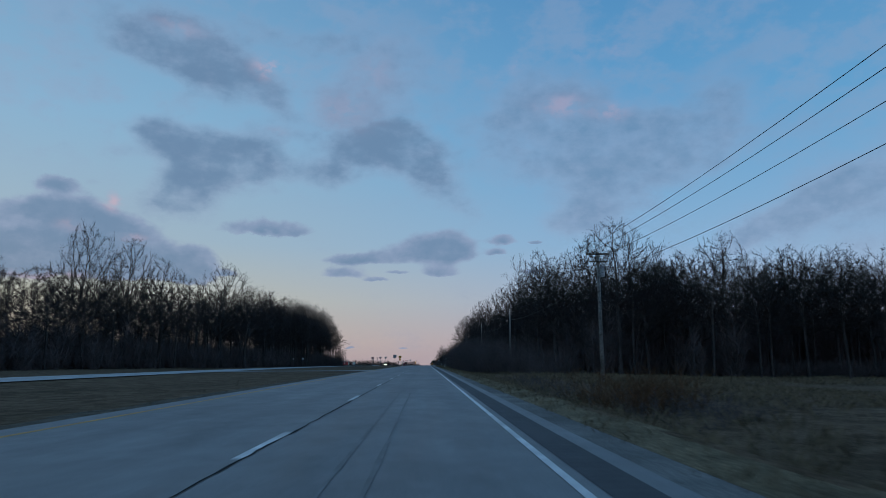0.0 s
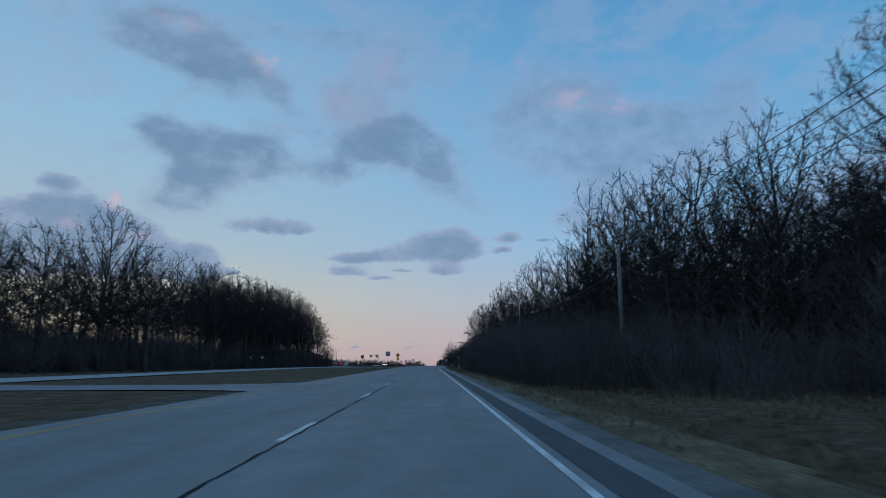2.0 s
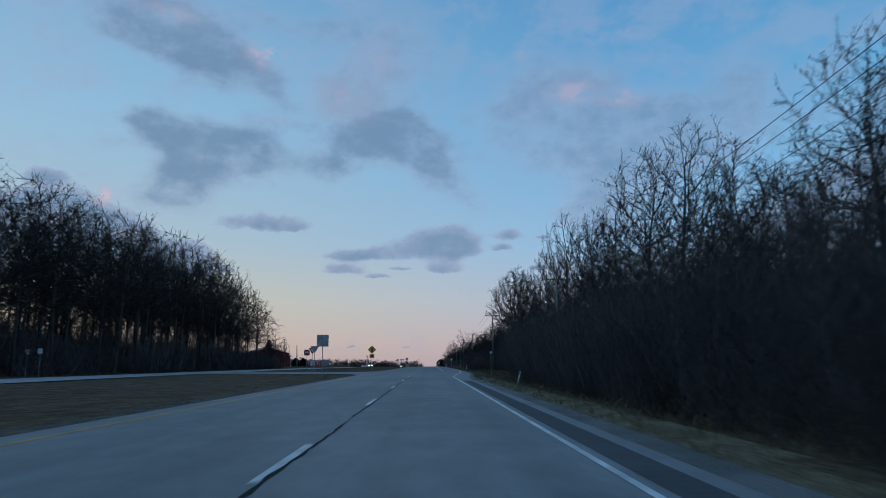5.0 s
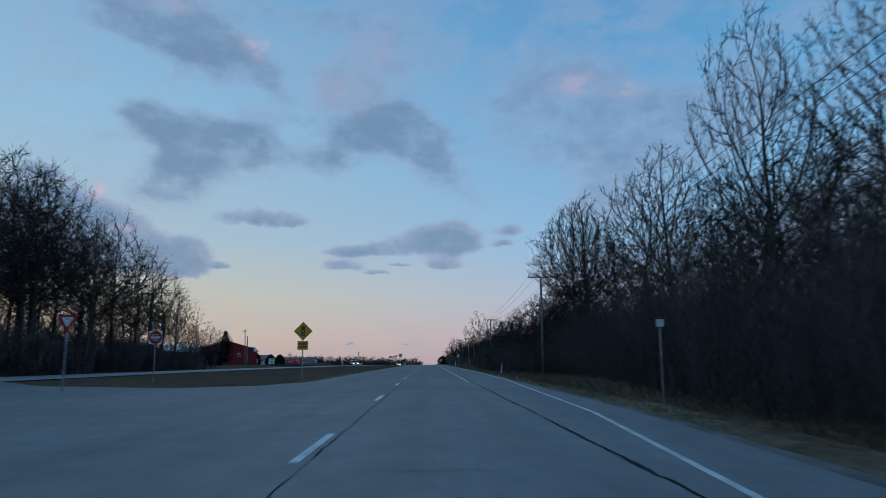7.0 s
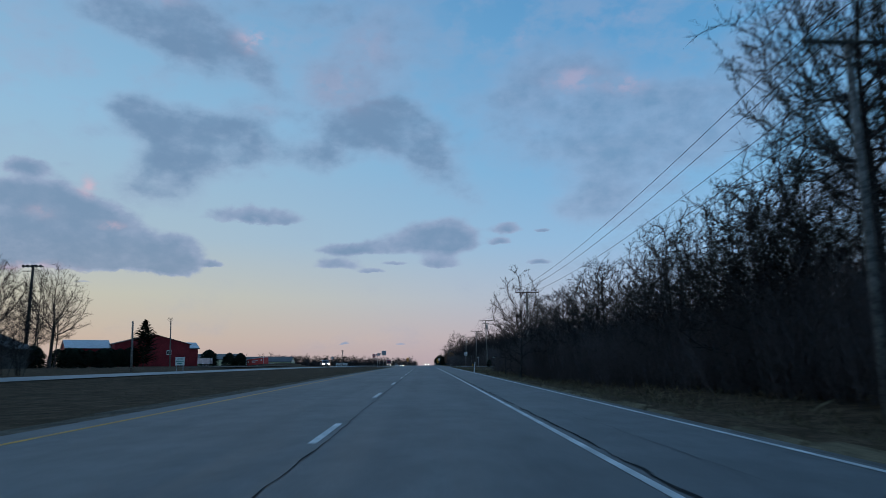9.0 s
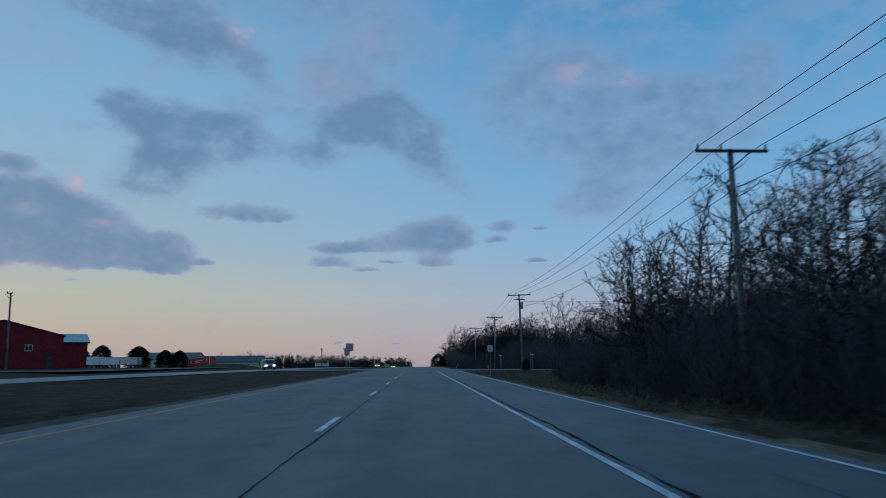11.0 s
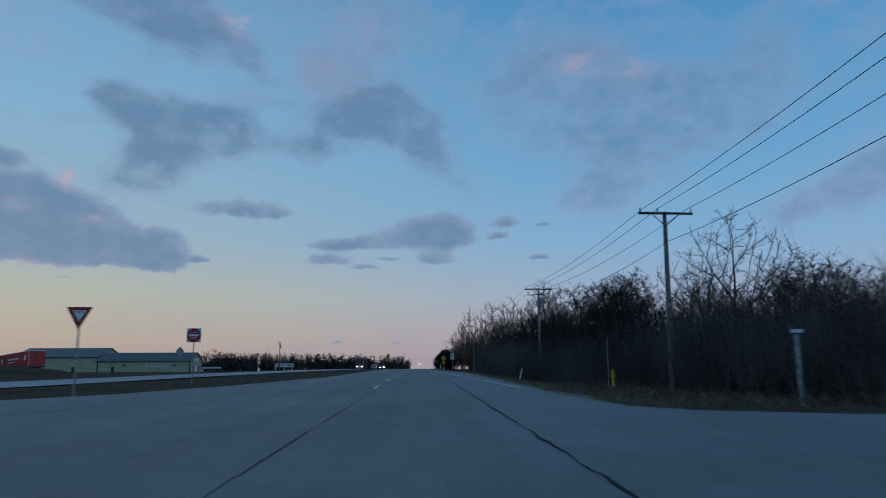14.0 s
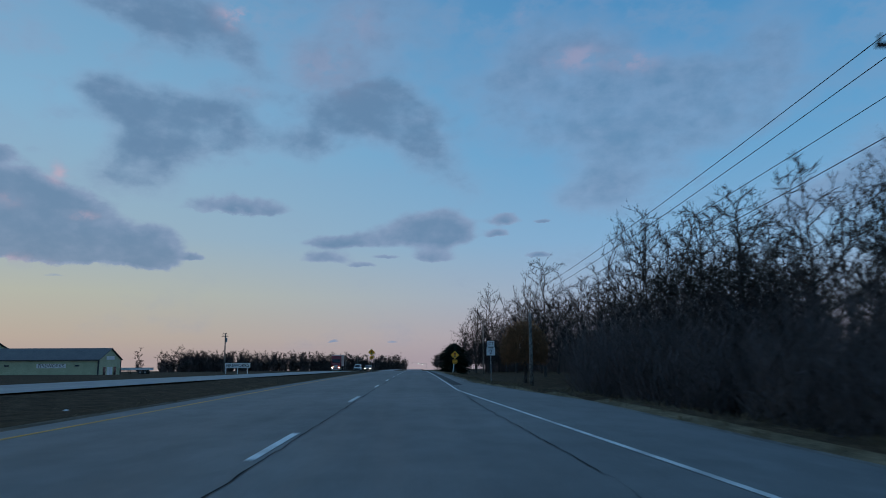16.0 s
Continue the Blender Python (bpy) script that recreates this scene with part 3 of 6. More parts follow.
BAR_CLOUDS = [(-0.2, 9.7, 4.5, 1.93, 0, 1), (2.2, 10.0, 2.35, 2.02, 0, 1), (-6.5, 9.1, 3.0, 0.62, 0, 1), (-7.3, 7.9, 2.4, 0.86, 0, 1), (1.4, 8.1, 2.04, 0.72, 0, 1), (-2.5, 8.1, 1.26, 0.34, 0, 0.9), (7.2, 10.9, 1.47, 0.72, 0, 1), (6.5, 9.9, 0.98, 0.48, 0, 0.9), (10.1, 10.8, 0.87, 0.29, 0, 0.9), (-17.3, 7.7, 0.92, 0.37, 0, 1), (9.7, 8.1, 1.16, 0.33, 0, 0.9), (-6.7, 1.4, 0.66, 0.24, 0, 0.55), (-2.0, 1.3, 0.67, 0.19, 0, 0.5), (-26.7, 5.9, 1.28, 0.21, 0, 0.55), (-4.5, 7.4, 1.45, 0.29, 0, 0.9)]
ROSY = [(-14.8, 25.8, 1.39, 0.89, 0, 0.9), (-26.6, 13.3, 0.7, 0.6, 0, 1), (13.1, 23.0, 2.1, 0.83, 0, 0.55), (17.6, 22.2, 1.71, 0.68, 0, 0.5), (-24.8, 10.3, 0.97, 0.26, 0, 0.5), (-29.6, 10.8, 0.85, 0.42, 0, 0.3), (-7.8, 22.5, 3.01, 1.62, 0, 0.25), (-13.6, 20.5, 1.22, 0.46, 0, 0.2), (-4.9, 25.8, 2.04, 1.38, 0, 0.25), (8.7, 26.6, 0.61, 0.91, 0, 0.3), (15.0, 27.0, 1.01, 0.9, 0, 0.35), (18.4, 27.3, 0.89, 0.97, 0, 0.35), (-30.5, 6.8, 2.89, 0.33, 0, 0.6), (-22.7, 27.8, 2.38, 0.59, 0, 0.3)]
m = bpy.data.materials.new("dusk_cloud")
m.use_nodes = True
k = Nodes(m.node_tree)
pos = k.tree.nodes.new("ShaderNodeTexCoord").outputs["Object"]
way = k.vec("NORMALIZE", pos)


def bent(scale, detail, amount):
    """Azimuth and elevation in degrees, pushed about by noise."""
    fold = k.tree.nodes.new("ShaderNodeTexNoise")
    k.link(k.vec("MULTIPLY", way, (1, 1, 1.5)), fold.inputs["Vector"])
    fold.inputs["Scale"].default_value, fold.inputs["Detail"].default_value, fold.inputs["Roughness"].default_value = scale, detail, 0.58
    x, y, z = k.xyz(k.vec("ADD", way, k.vec("SCALE", k.vec("SUBTRACT", fold.outputs["Color"], (0.5, 0.5, 0.5)), amount)))
    return k.math("MULTIPLY", k.math("ARCTAN2", x, y), 57.2958), k.math("MULTIPLY", k.math("ARCSINE", z), 57.2958)


def heap(places, soft, where, flat=1.0):
    """Soft mounds laid over the sky and added up; flat sharpens their undersides."""
    total = None
    for a, e, w, h, tilt, strength in places:
        c, s = math.cos(radians(tilt)), math.sin(radians(tilt))
        da, de = k.math("SUBTRACT", where[0], a), k.math("SUBTRACT", where[1], e)
        u = k.math("MULTIPLY_ADD", da, c / w, k.math("MULTIPLY", de, s / w))
        v = k.math("MULTIPLY_ADD", de, c / h, k.math("MULTIPLY", da, -s / h))
        if flat > 1:
            v = k.math("MAXIMUM", v, k.math("MULTIPLY", v, -flat))
        r = k.math("MULTIPLY_ADD", v, v, k.math("MULTIPLY", u, u))
        mound = k.math("MULTIPLY", k.math("POWER", 2.718, k.math("MULTIPLY", r, -soft)), strength)
        total = mound if total is None else k.math("ADD", total, mound)
    return total


wide_warp, fine_warp, bar_warp = bent(7.0, 6.0, 0.065), bent(22.0, 7.0, 0.03), bent(30.0, 6.0, 0.014)
ray = k.xyz(way)
billow = k.noise(k.vec("MULTIPLY", way, (1, 1, 1.8)), 10.0, 6.0, 0.55)
puff = k.noise(k.vec("MULTIPLY", way, (1, 1, 1.5)), 34.0, 5.0, 0.55)
behind = k.math("MULTIPLY", k.span(ray[1], 0.75, 0.35), 0.3)
ripple = k.math("ADD", k.math("MULTIPLY", k.math("SUBTRACT", billow, 0.5), 2.2), k.math("MULTIPLY", k.math("SUBTRACT", puff, 0.5), 0.7))
thick = k.math("ADD", k.math("ADD", heap(HIGH_CLOUDS, 0.8, wide_warp), heap(MIDDLE_CLOUDS, 0.8, wide_warp)), behind)
thick = k.math("ADD", k.math("MULTIPLY", k.math("MINIMUM", thick, 1.2), 0.85), k.math("MULTIPLY", ripple, 0.62))
thin = k.math("ADD", heap(THIN_CLOUDS, 0.5, wide_warp), heap(EAST_CLOUDS, 0.6, wide_warp))
thin = k.math("ADD", k.math("MULTIPLY", k.math("MINIMUM", thin, 1.2), 0.85), k.math("MULTIPLY", ripple, 0.65))
low = k.math("ADD", heap(LOW_CLOUDS, 0.9, fine_warp, 2.6), heap(BAR_CLOUDS, 1.15, bar_warp, 2.2))
low = k.math("ADD", k.math("MINIMUM", low, 1.1), k.math("MULTIPLY", ripple, 0.4))
cover = k.math("MULTIPLY", k.span(thick, 0.08, 1.25), 0.86)
cover = k.math("MAXIMUM", cover, k.math("MULTIPLY", k.span(thin, 0.0, 1.2), 0.66))
cover = k.math("MAXIMUM", cover, k.math("MULTIPLY", k.span(low, 0.3, 0.7), 0.82))
veil = k.math("MULTIPLY", k.span(ray[2], 0.2, 0.36), k.span(k.math("ADD", billow, k.math("MULTIPLY", k.math("SUBTRACT", puff, 0.5), 0.4)), 0.4, 0.66))
cover = k.math("MAXIMUM", cover, k.math("MULTIPLY", veil, 0.34))
cover = k.math("MULTIPLY", cover, k.span(ray[2], 0.004, 0.02))
field = k.math("MAXIMUM", k.math("MAXIMUM", thick, k.math("MULTIPLY", low, 0.9)), k.math("MULTIPLY", thin, 0.7))
field = k.math("ADD", field, k.math("MULTIPLY", k.math("SUBTRACT", puff, 0.5), 0.8))
tint = k.mix(k.span(field, 0.1, 1.25), (0.28, 0.355, 0.53, 1), (0.125, 0.22, 0.37, 1))
rosy = k.math("MULTIPLY", heap(ROSY, 1.0, fine_warp), k.span(puff, 0.34, 0.56))
rosy = k.math("MINIMUM", rosy, 1.0)
tint = k.mix(rosy, tint, (0.58, 0.40, 0.50, 1))
cover = k.math("MAXIMUM", cover, k.math("MULTIPLY", rosy, 0.6))
glow = k.tree.nodes.new("ShaderNodeEmission")
k.link(tint, glow.inputs[0])
clear = k.tree.nodes.new("ShaderNodeBsdfTransparent")
both = k.tree.nodes.new("ShaderNodeMixShader")
k.link(cover, both.inputs[0])
k.link(clear.outputs[0], both.inputs[1])
k.link(glow.outputs[0], both.inputs[2])
k.link(both.outputs[0], k.tree.nodes.new("ShaderNodeOutputMaterial").inputs[0])
m.cycles.emission_sampling = "NONE"
dome = Shape()
for i in range(25):
    e = radians(0.4 + 89.4 * i / 24)
    for j in range(96):
        a = 2 * math.pi * j / 96
        far = 4650 - 1150 * min(1.0, math.sin(e) / 0.42)
        far -= (far - 2900) * max(0.0, min(1.0, (math.sin(a) - 0.05) / 0.3)) * (1 if math.cos(a) > 0 else 0.5)
        dome.v.append((far * math.cos(e) * math.sin(a), far * math.cos(e) * math.cos(a), far * math.sin(e)))
dome.f = [(i * 96 + j, (i + 1) * 96 + j, (i + 1) * 96 + (j + 1) % 96, i * 96 + (j + 1) % 96) for i in range(24) for j in range(96)]
ob = solid("backdrop", dome, m, "scattered grey-blue dusk clouds with rosy edges", "sky", smooth=True)
ob.location = (0, 235, 0)

# ---- trees ----
def crown_points(rs, n, h, base, wide, full):
    """Points spread through an uneven crown, thicker towards its outside."""
    out = []
    shift = Vector(rs.uniform(-50, 50, 3))
    while len(out) < n:
        t, a, q = rs.uniform(0, 1), rs.uniform(0, 6.283), rs.uniform(0, 1) ** 0.42
        w = math.sin(math.pi * min(1.0, t) ** full) ** 0.6
        if rs.uniform(0, 1) > w:
            continue
        lobe = 1 + 0.6 * noise.noise(Vector((math.cos(a) * 1.3, math.sin(a) * 1.3, t * 2.6)) + shift)
        r = wide * h * w * q * lobe
        z = h * (base + (1 - base) * t) * (1 + 0.1 * noise.noise(Vector((math.cos(a) * q, math.sin(a) * q, 7)) + shift))
        out.append((r * math.cos(a), r * math.sin(a), min(z, h)))
    return np.array(out)


def colonise(rs, h, base, wide, n, step, kill, gnarl, full, stems, fork):
    """A skeleton whose limbs grow towards the points of the crown. Returns the knots and each one's parent."""
    aim = crown_points(rs, n, h, base, wide, full)
    knots, parent = [], []
    for k in range(stems):
        a = rs.uniform(0, 6.283)
        lean = np.array((math.cos(a), math.sin(a), 0)) * (0.03 if stems == 1 else 0.3)
        p = np.array((math.cos(a) * 0.3 * (stems > 1), math.sin(a) * 0.3 * (stems > 1), -0.5))
        parent.append(-1)
        knots.append(p)
        while p[2] < h * (base + fork * (1 - base)):
            p = p + (np.array((0, 0, 1.0)) + lean + rs.normal(0, 0.1 * gnarl / 0.2, 3) * (1, 1, 0)) * step
            parent.append(len(knots) - 1)
            knots.append(p)
    pos = np.array(knots)
    gap = np.linalg.norm(aim[:, None] - pos[None], axis=2)
    near, dist = gap.argmin(1), gap.min(1)
    kids = np.zeros(20000, int)
    for turn in range(80):
        live = dist > kill
        own, pull = near[live], aim[live] - pos[near[live]]
        if not len(own):
            break
        pull /= np.linalg.norm(pull, axis=1, keepdims=True)
        ids = np.unique(own)
        total = np.zeros((len(pos), 3))
        np.add.at(total, own, pull)
        ids = ids[kids[ids] < 3]
        if not len(ids):
            break
        d = total[ids] / (np.linalg.norm(total[ids], axis=1, keepdims=True) + 1e-6)
        back = np.array([pos[i] - pos[parent[i]] if parent[i] >= 0 else (0, 0, step) for i in ids]) / step
        d = d + 0.5 * back + rs.normal(0, gnarl, d.shape) + (0, 0, 0.1)
        fresh = pos[ids] + d / np.linalg.norm(d, axis=1, keepdims=True) * step
        kids[ids] += 1
        first = len(pos)
        parent += list(ids)
        pos = np.concatenate([pos, fresh])
        gap = np.linalg.norm(aim[:, None] - fresh[None], axis=2)
        g, gm = gap.argmin(1), gap.min(1)
        near, dist = np.where(gm < dist, first + g, near), np.minimum(gm, dist)
        if len(pos) > 9000:
            break
    parent = np.array(parent)
    first = np.full(len(pos), -1)
    for i in range(len(pos) - 1, -1, -1):
        if parent[i] >= 0:
            first[parent[i]] = i
    mid = np.nonzero((parent >= 0) & (first >= 0))[0]
    up = np.where(parent >= 0, parent, 0)
    tips = np.nonzero((first < 0) & (parent >= 0))[0]
    run = 0.75 * (pos[up[tips]] - pos[up[up[tips]]]) + 0.25 * (pos[tips] - pos[up[tips]])
    pos[tips] = pos[up[tips]] + run / (np.linalg.norm(run, axis=1, keepdims=True) + 1e-9) * step
    for turn in range(6):
        pos[mid] = 0.5 * pos[mid] + 0.25 * (pos[parent[mid]] + pos[first[mid]])
    return pos * (1, 1, h / pos[:, 2].max()), parent


def prisms(p, q, r0, r1, sides):
    """Tapered limbs between pairs of points, as corners and triangles."""
    axis = (q - p) / (np.linalg.norm(q - p, axis=1, keepdims=True) + 1e-9)
    a = np.cross(axis, np.where(np.abs(axis[:, 2:]) < 0.9, (0.0, 0.0, 1.0), (1.0, 0.0, 0.0)))
    a /= np.linalg.norm(a, axis=1, keepdims=True)
    b = np.cross(axis, a)
    w = np.arange(sides) * 2 * math.pi / sides
    ring = a[:, None] * np.cos(w)[None, :, None] + b[:, None] * np.sin(w)[None, :, None]
    v = np.concatenate([p[:, None] + ring * r0[:, None, None], q[:, None] + ring * r1[:, None, None]], 1)
    i = np.arange(sides)
    j = (i + 1) % sides
    t = np.concatenate([np.stack([i, j, j + sides], 1), np.stack([i, j + sides, i + sides], 1)])
    return v.reshape(-1, 3), (t[None] + 2 * sides * np.arange(len(p))[:, None, None]).reshape(-1, 3)


def tree(seed, h, base, wide, n, step, kill, gnarl=0.22, full=0.8, stems=1, fork=0.25, thin=0.013, twigs=3, long=0.8, blade=0.011, taper=0.46, name="tree",
         label="bare deciduous tree with dark bark, leafless in winter", group="roadside woods"):
    rs = np.random.RandomState(seed)
    pos, parent = colonise(rs, h, base, wide, n, step, kill, gnarl, full, stems, fork)
    ends = np.zeros(len(pos))
    has = np.zeros(len(pos), bool)
    has[parent[parent >= 0]] = True
    ends[~has] = 1
    for i in range(len(pos) - 1, -1, -1):
        if parent[i] >= 0:
            ends[parent[i]] += ends[i]
    thick = thin * ends ** taper
    at = np.nonzero(parent >= 0)[0]
    p, q = pos[parent[at]], pos[at]
    r1 = thick[at]
    r0 = np.minimum(thick[parent[at]], r1 * 1.5 + 0.004)
    flare = np.clip(1.25 - p[:, 2] / 1.6, 0, 0.5) if stems == 1 else 0
    stout = r1 > 0.055
    lap = (q - p) / np.linalg.norm(q - p, axis=1, keepdims=True) * r1[:, None] * 0.35
    v, t = prisms((p - lap)[stout], (q + lap)[stout], (r0 * (1 + flare))[stout], r1[stout], 6)
    ob = thing(name, pose(0, 0, -500), label, "tree", group)
    part("trunk", arrays_mesh("trunk", v, t, M_BARK), None, ob)
    v, t = prisms(p[~stout], q[~stout], r0[~stout], np.where(has[at], r1, r1 * 0.3)[~stout], 3)
    fine = np.nonzero(r1 < thin * 3.4)[0]
    blades = []
    root, tip = p[fine], q[fine]
    for count, reach, width in ((twigs, long, blade * 1.25), (4, long * 0.5, blade)):
        own = np.repeat(np.arange(len(root)), count)
        f = rs.uniform(0.1, 1, len(own))[:, None]
        along = (tip - root)[own]
        root = root[own] + along * f
        way = along / np.linalg.norm(along, axis=1, keepdims=True) * 0.8 + rs.normal(0, 0.5, (len(own), 3)) + (0, 0, 0.22)
        tip = root + way / np.linalg.norm(way, axis=1, keepdims=True) * (reach * rs.uniform(0.35, 1.05, len(own)))[:, None]
        side = np.cross(tip - root, rs.normal(0, 1, root.shape))
        side = side / np.linalg.norm(side, axis=1, keepdims=True) * width * 1.22
        blades.append(np.stack([root - side, root + side, tip], 1).reshape(-1, 3))
    w = np.concatenate(blades)
    t = np.concatenate([t, np.arange(len(w)).reshape(-1, 3) + len(v)])
    part("crown", arrays_mesh("crown", np.concatenate([v, w]), t, M_TWIG), None, ob)
    return ob


OAK_LABEL = "broad bare oak with crooked limbs, leafless"
EDGE_LABEL = "low round-crowned bare tree at the wood's edge"
oaks = [tree(20 + i, 20, 0.24, w, 1500, 0.5, 0.75, 0.17, 0.72, fork=0.2, thin=0.018, twigs=2, long=1.0, blade=0.013, taper=0.52, label=OAK_LABEL) for i, w in enumerate((0.42, 0.4, 0.37))]
lofty = [tree(29, 20, 0.42, 0.33, 1100, 0.5, 0.75, 0.16, 0.75, fork=0.12, thin=0.015, twigs=2, long=1.0, taper=0.52, label="tall bare oak with a clear trunk and a round crown")]
woods = [tree(40 + i, 20, b, w, 560, 0.62, 0.85, 0.13, 0.68, thin=0.02, twigs=2, long=1.2, blade=0.013, label="tall bare woodland tree, leafless in winter") for i, (b, w) in enumerate(((0.34, 0.29), (0.28, 0.26), (0.38, 0.3), (0.3, 0.28)))]
slims = [tree(60 + i, 16, 0.3, w, 300, 0.55, 0.75, 0.1, 0.75, fork=0.5, thin=0.015, twigs=2, long=1.0, label="slender bare tree, leafless in winter") for i, w in enumerate((0.2, 0.17, 0.22))]
fars = [tree(70 + i, 20, b, w, 230, 0.9, 1.15, 0.15, 0.68, thin=0.026, twigs=2, long=1.7, blade=0.024) for i, (b, w) in enumerate(((0.32, 0.3), (0.26, 0.27), (0.34, 0.31), (0.26, 0.28)))]
sparse = [tree(58, 17, 0.12, 0.46, 950, 0.5, 0.75, 0.15, 0.74, fork=0.12, thin=0.017, twigs=2, long=0.9, taper=0.5, label="open-crowned bare tree with spreading limbs, leafless")]
edges = [tree(90 + i, 10, 0.14, w, 380, 0.38, 0.5, 0.15, 0.72, thin=0.0125, twigs=2, long=0.75, blade=0.012, label=EDGE_LABEL) for i, w in enumerate((0.38, 0.34, 0.41, 0.36))]
smalls = [tree(80 + i, 9, 0.1, w, 240, 0.4, 0.55, 0.14, 0.85, stems=4, thin=0.011, twigs=2, long=0.75, name="small_tree", label="small bare multi-stemmed tree at the wood's edge") for i, w in enumerate((0.32, 0.28, 0.36, 0.3))]


def plant(kind, x, y, size=1.0, turn=None, rng=rng, wide=1.0, massed=None):
    m = spot(x, y, 0.0, rng.uniform(0, 360) if turn is None else turn)
    if massed is not None:
        return massed.append((kind, m @ Matrix.Diagonal((size * wide, size * wide, size * rng.uniform(0.94, 1.06), 1))))
    ob = copy_thing(kind, m)
    ob.scale = (size * wide, size * wide, size * rng.uniform(0.94, 1.06))
    return ob


def grove(items, label):
    """Trees past counting, joined into one mesh."""
    verts, tris, kinds, n = [], [], [], 0
    for kind, m in items:
        turn = np.array(m.to_3x3())
        for i, c in enumerate(sorted(kind.children, key=lambda o: o.name.split(".")[0] == "crown")):
            me = c.data
            me.calc_loop_triangles()
            v = np.empty(len(me.vertices) * 3)
            me.vertices.foreach_get("co", v)
            t = np.empty(len(me.loop_triangles) * 3, np.int32)
            me.loop_triangles.foreach_get("vertices", t)
            verts.append(v.reshape(-1, 3) @ turn.T + np.array(m.translation))
            tris.append(t.reshape(-1, 3) + n)
            kinds.append(np.full(len(t) // 3, i, np.int32))
            n += len(me.vertices)
    me = arrays_mesh("woods", np.concatenate(verts), np.concatenate(tris), M_BARK)
    me.materials.append(M_TWIG)
    me.polygons.foreach_set("material_index", np.concatenate(kinds))
    tagged(new("woods", me), label, "woods", kind="stuff")


# the wood beside the near carriageway: open edge first, then close to the road
open_wood, far_wood, back_wood, near_wood = [], [], [], []
rng = random.Random(11)
for i in range(26):
    plant(rng.choice(woods), 31 + 1.9 * i + rng.uniform(-0.8, 0.8), 93 + rng.uniform(-1.5, 2) + 4 * (i % 3), rng.uniform(0.84, 0.98) * line(i, (0, 6), (0.8, 1.0)), rng=rng)
for i in range(64):
    plant(rng.choice(fars), rng.uniform(32, 92), rng.uniform(103, 130), rng.uniform(0.82, 0.98), rng=rng, massed=open_wood)
for kind, x, y, h, turn, wide in ((0, 22.0, 112.5, 20.6, 150, 0.95), (1, 27.5, 109.5, 21.2, 60, 0.9), (2, 29.5, 118.0, 19.0, 10, 1.0), (1, 24.5, 131.0, 20.5, 260, 0.9),
                                 (2, 24.5, 140.5, 25.0, 20, 0.8), (1, 26.9, 155.0, 22.8, 200, 0.9), (2, 22.2, 164.5, 21.0, 310, 0.8), (2, 24.0, 209.5, 25.0, 75, 0.75),
                                 (1, 20.6, 232.0, 20.8, 130, 0.75), (0, 20.2, 246.6, 23.6, 10, 0.52), (2, 20.2, 265.0, 20.6, 200, 0.8), (0, 17.6, 285.0, 21.6, 80, 0.72), (1, 19.6, 293.5, 20.4, 190, 0.7),
                                 (2, 24.5, 296.0, 17.5, 300, 0.9)):
    plant(oaks[kind], x, y, h / 20, turn, rng, wide)
plant(lofty[0], 26.6, 91.5, 1.06, 40, rng)
plant(lofty[0], 17.9, 292.2, 1.12, 205, rng, 0.85)
plant(woods[1], 18.8, 300.0, 0.74, 60, rng, 1.1)
plant(slims[1], 20.0, 141.3, 1.58, 30, rng, 0.8)
for i in range(46):
    y = 97 + i * 4.2 + rng.uniform(-1.2, 1.2)
    x = line(y, (97, 110, 240, 290), (23.0, 17.5, 17.0, 17.5)) + rng.uniform(-1, 2) + 4.5 * (i % 3)
    plant(rng.choice(woods + slims[:1]), x, y, rng.uniform(0.84, 1.04) * line(y, (97, 130, 165, 205, 246, 275, 290), (0.74, 0.84, 0.88, 0.86, 0.92, 0.86, 0.8)), rng=rng)
for i in range(56):
    plant(rng.choice(fars), rng.uniform(27, 42), 90 + i * 3.6, rng.uniform(0.85, 1.02), rng=rng, massed=near_wood)
# low trees under the power line
plant(edges[2], 8.2, 328.5, 1.08, 110, rng, 0.75)
for kind, x, y, h in ((0, 15.5, 309.5, 11.0), (1, 16.5, 303.0, 11.2), (2, 15.8, 298.5, 11.0), (3, 18.5, 306.0, 12.0), (1, 17.0, 313.5, 10.8), (0, 20.0, 300.0, 12.5), (2, 15.0, 317.5, 10.0), (3, 14.2, 323.5, 9.5),
                      (1, 18.0, 320.0, 11.5), (0, 16.0, 328.0, 10.5), (2, 13.5, 335.0, 9.2), (3, 22.0, 310.0, 12.5), (0, 19.2, 303.5, 12.6), (2, 21.4, 306.0, 13.0), (1, 23.5, 301.5, 14.0), (3, 17.6, 296.5, 11.0)):
    plant(edges[kind], x, y, h / 10, None, rng)
for i in range(34):
    y = 299 + i * 2.4 + rng.uniform(-1, 1)
    plant(rng.choice(edges + smalls), line(y, (299, 320, 360, 380), (16.5, 14.0, 14.0, 17.0)) + rng.uniform(-0.5, 2.5) + 3.5 * (i % 3), y, rng.uniform(0.78, 1.0) * line(y, (300, 330, 376), (1.0, 1.0, 0.8)), rng=rng)
for x, y, h in ((15.4, 309.5, 10.8), (22.5, 325.6, 13.4), (19.0, 317.0, 11.5), (24.0, 340.0, 12.5), (10.6, 360.0, 8.4), (16.5, 372.0, 10.5), (20.0, 366.0, 11.5)):
    plant(slims[int(y) % 3], x, y, h / 16, None, rng, 1.3)
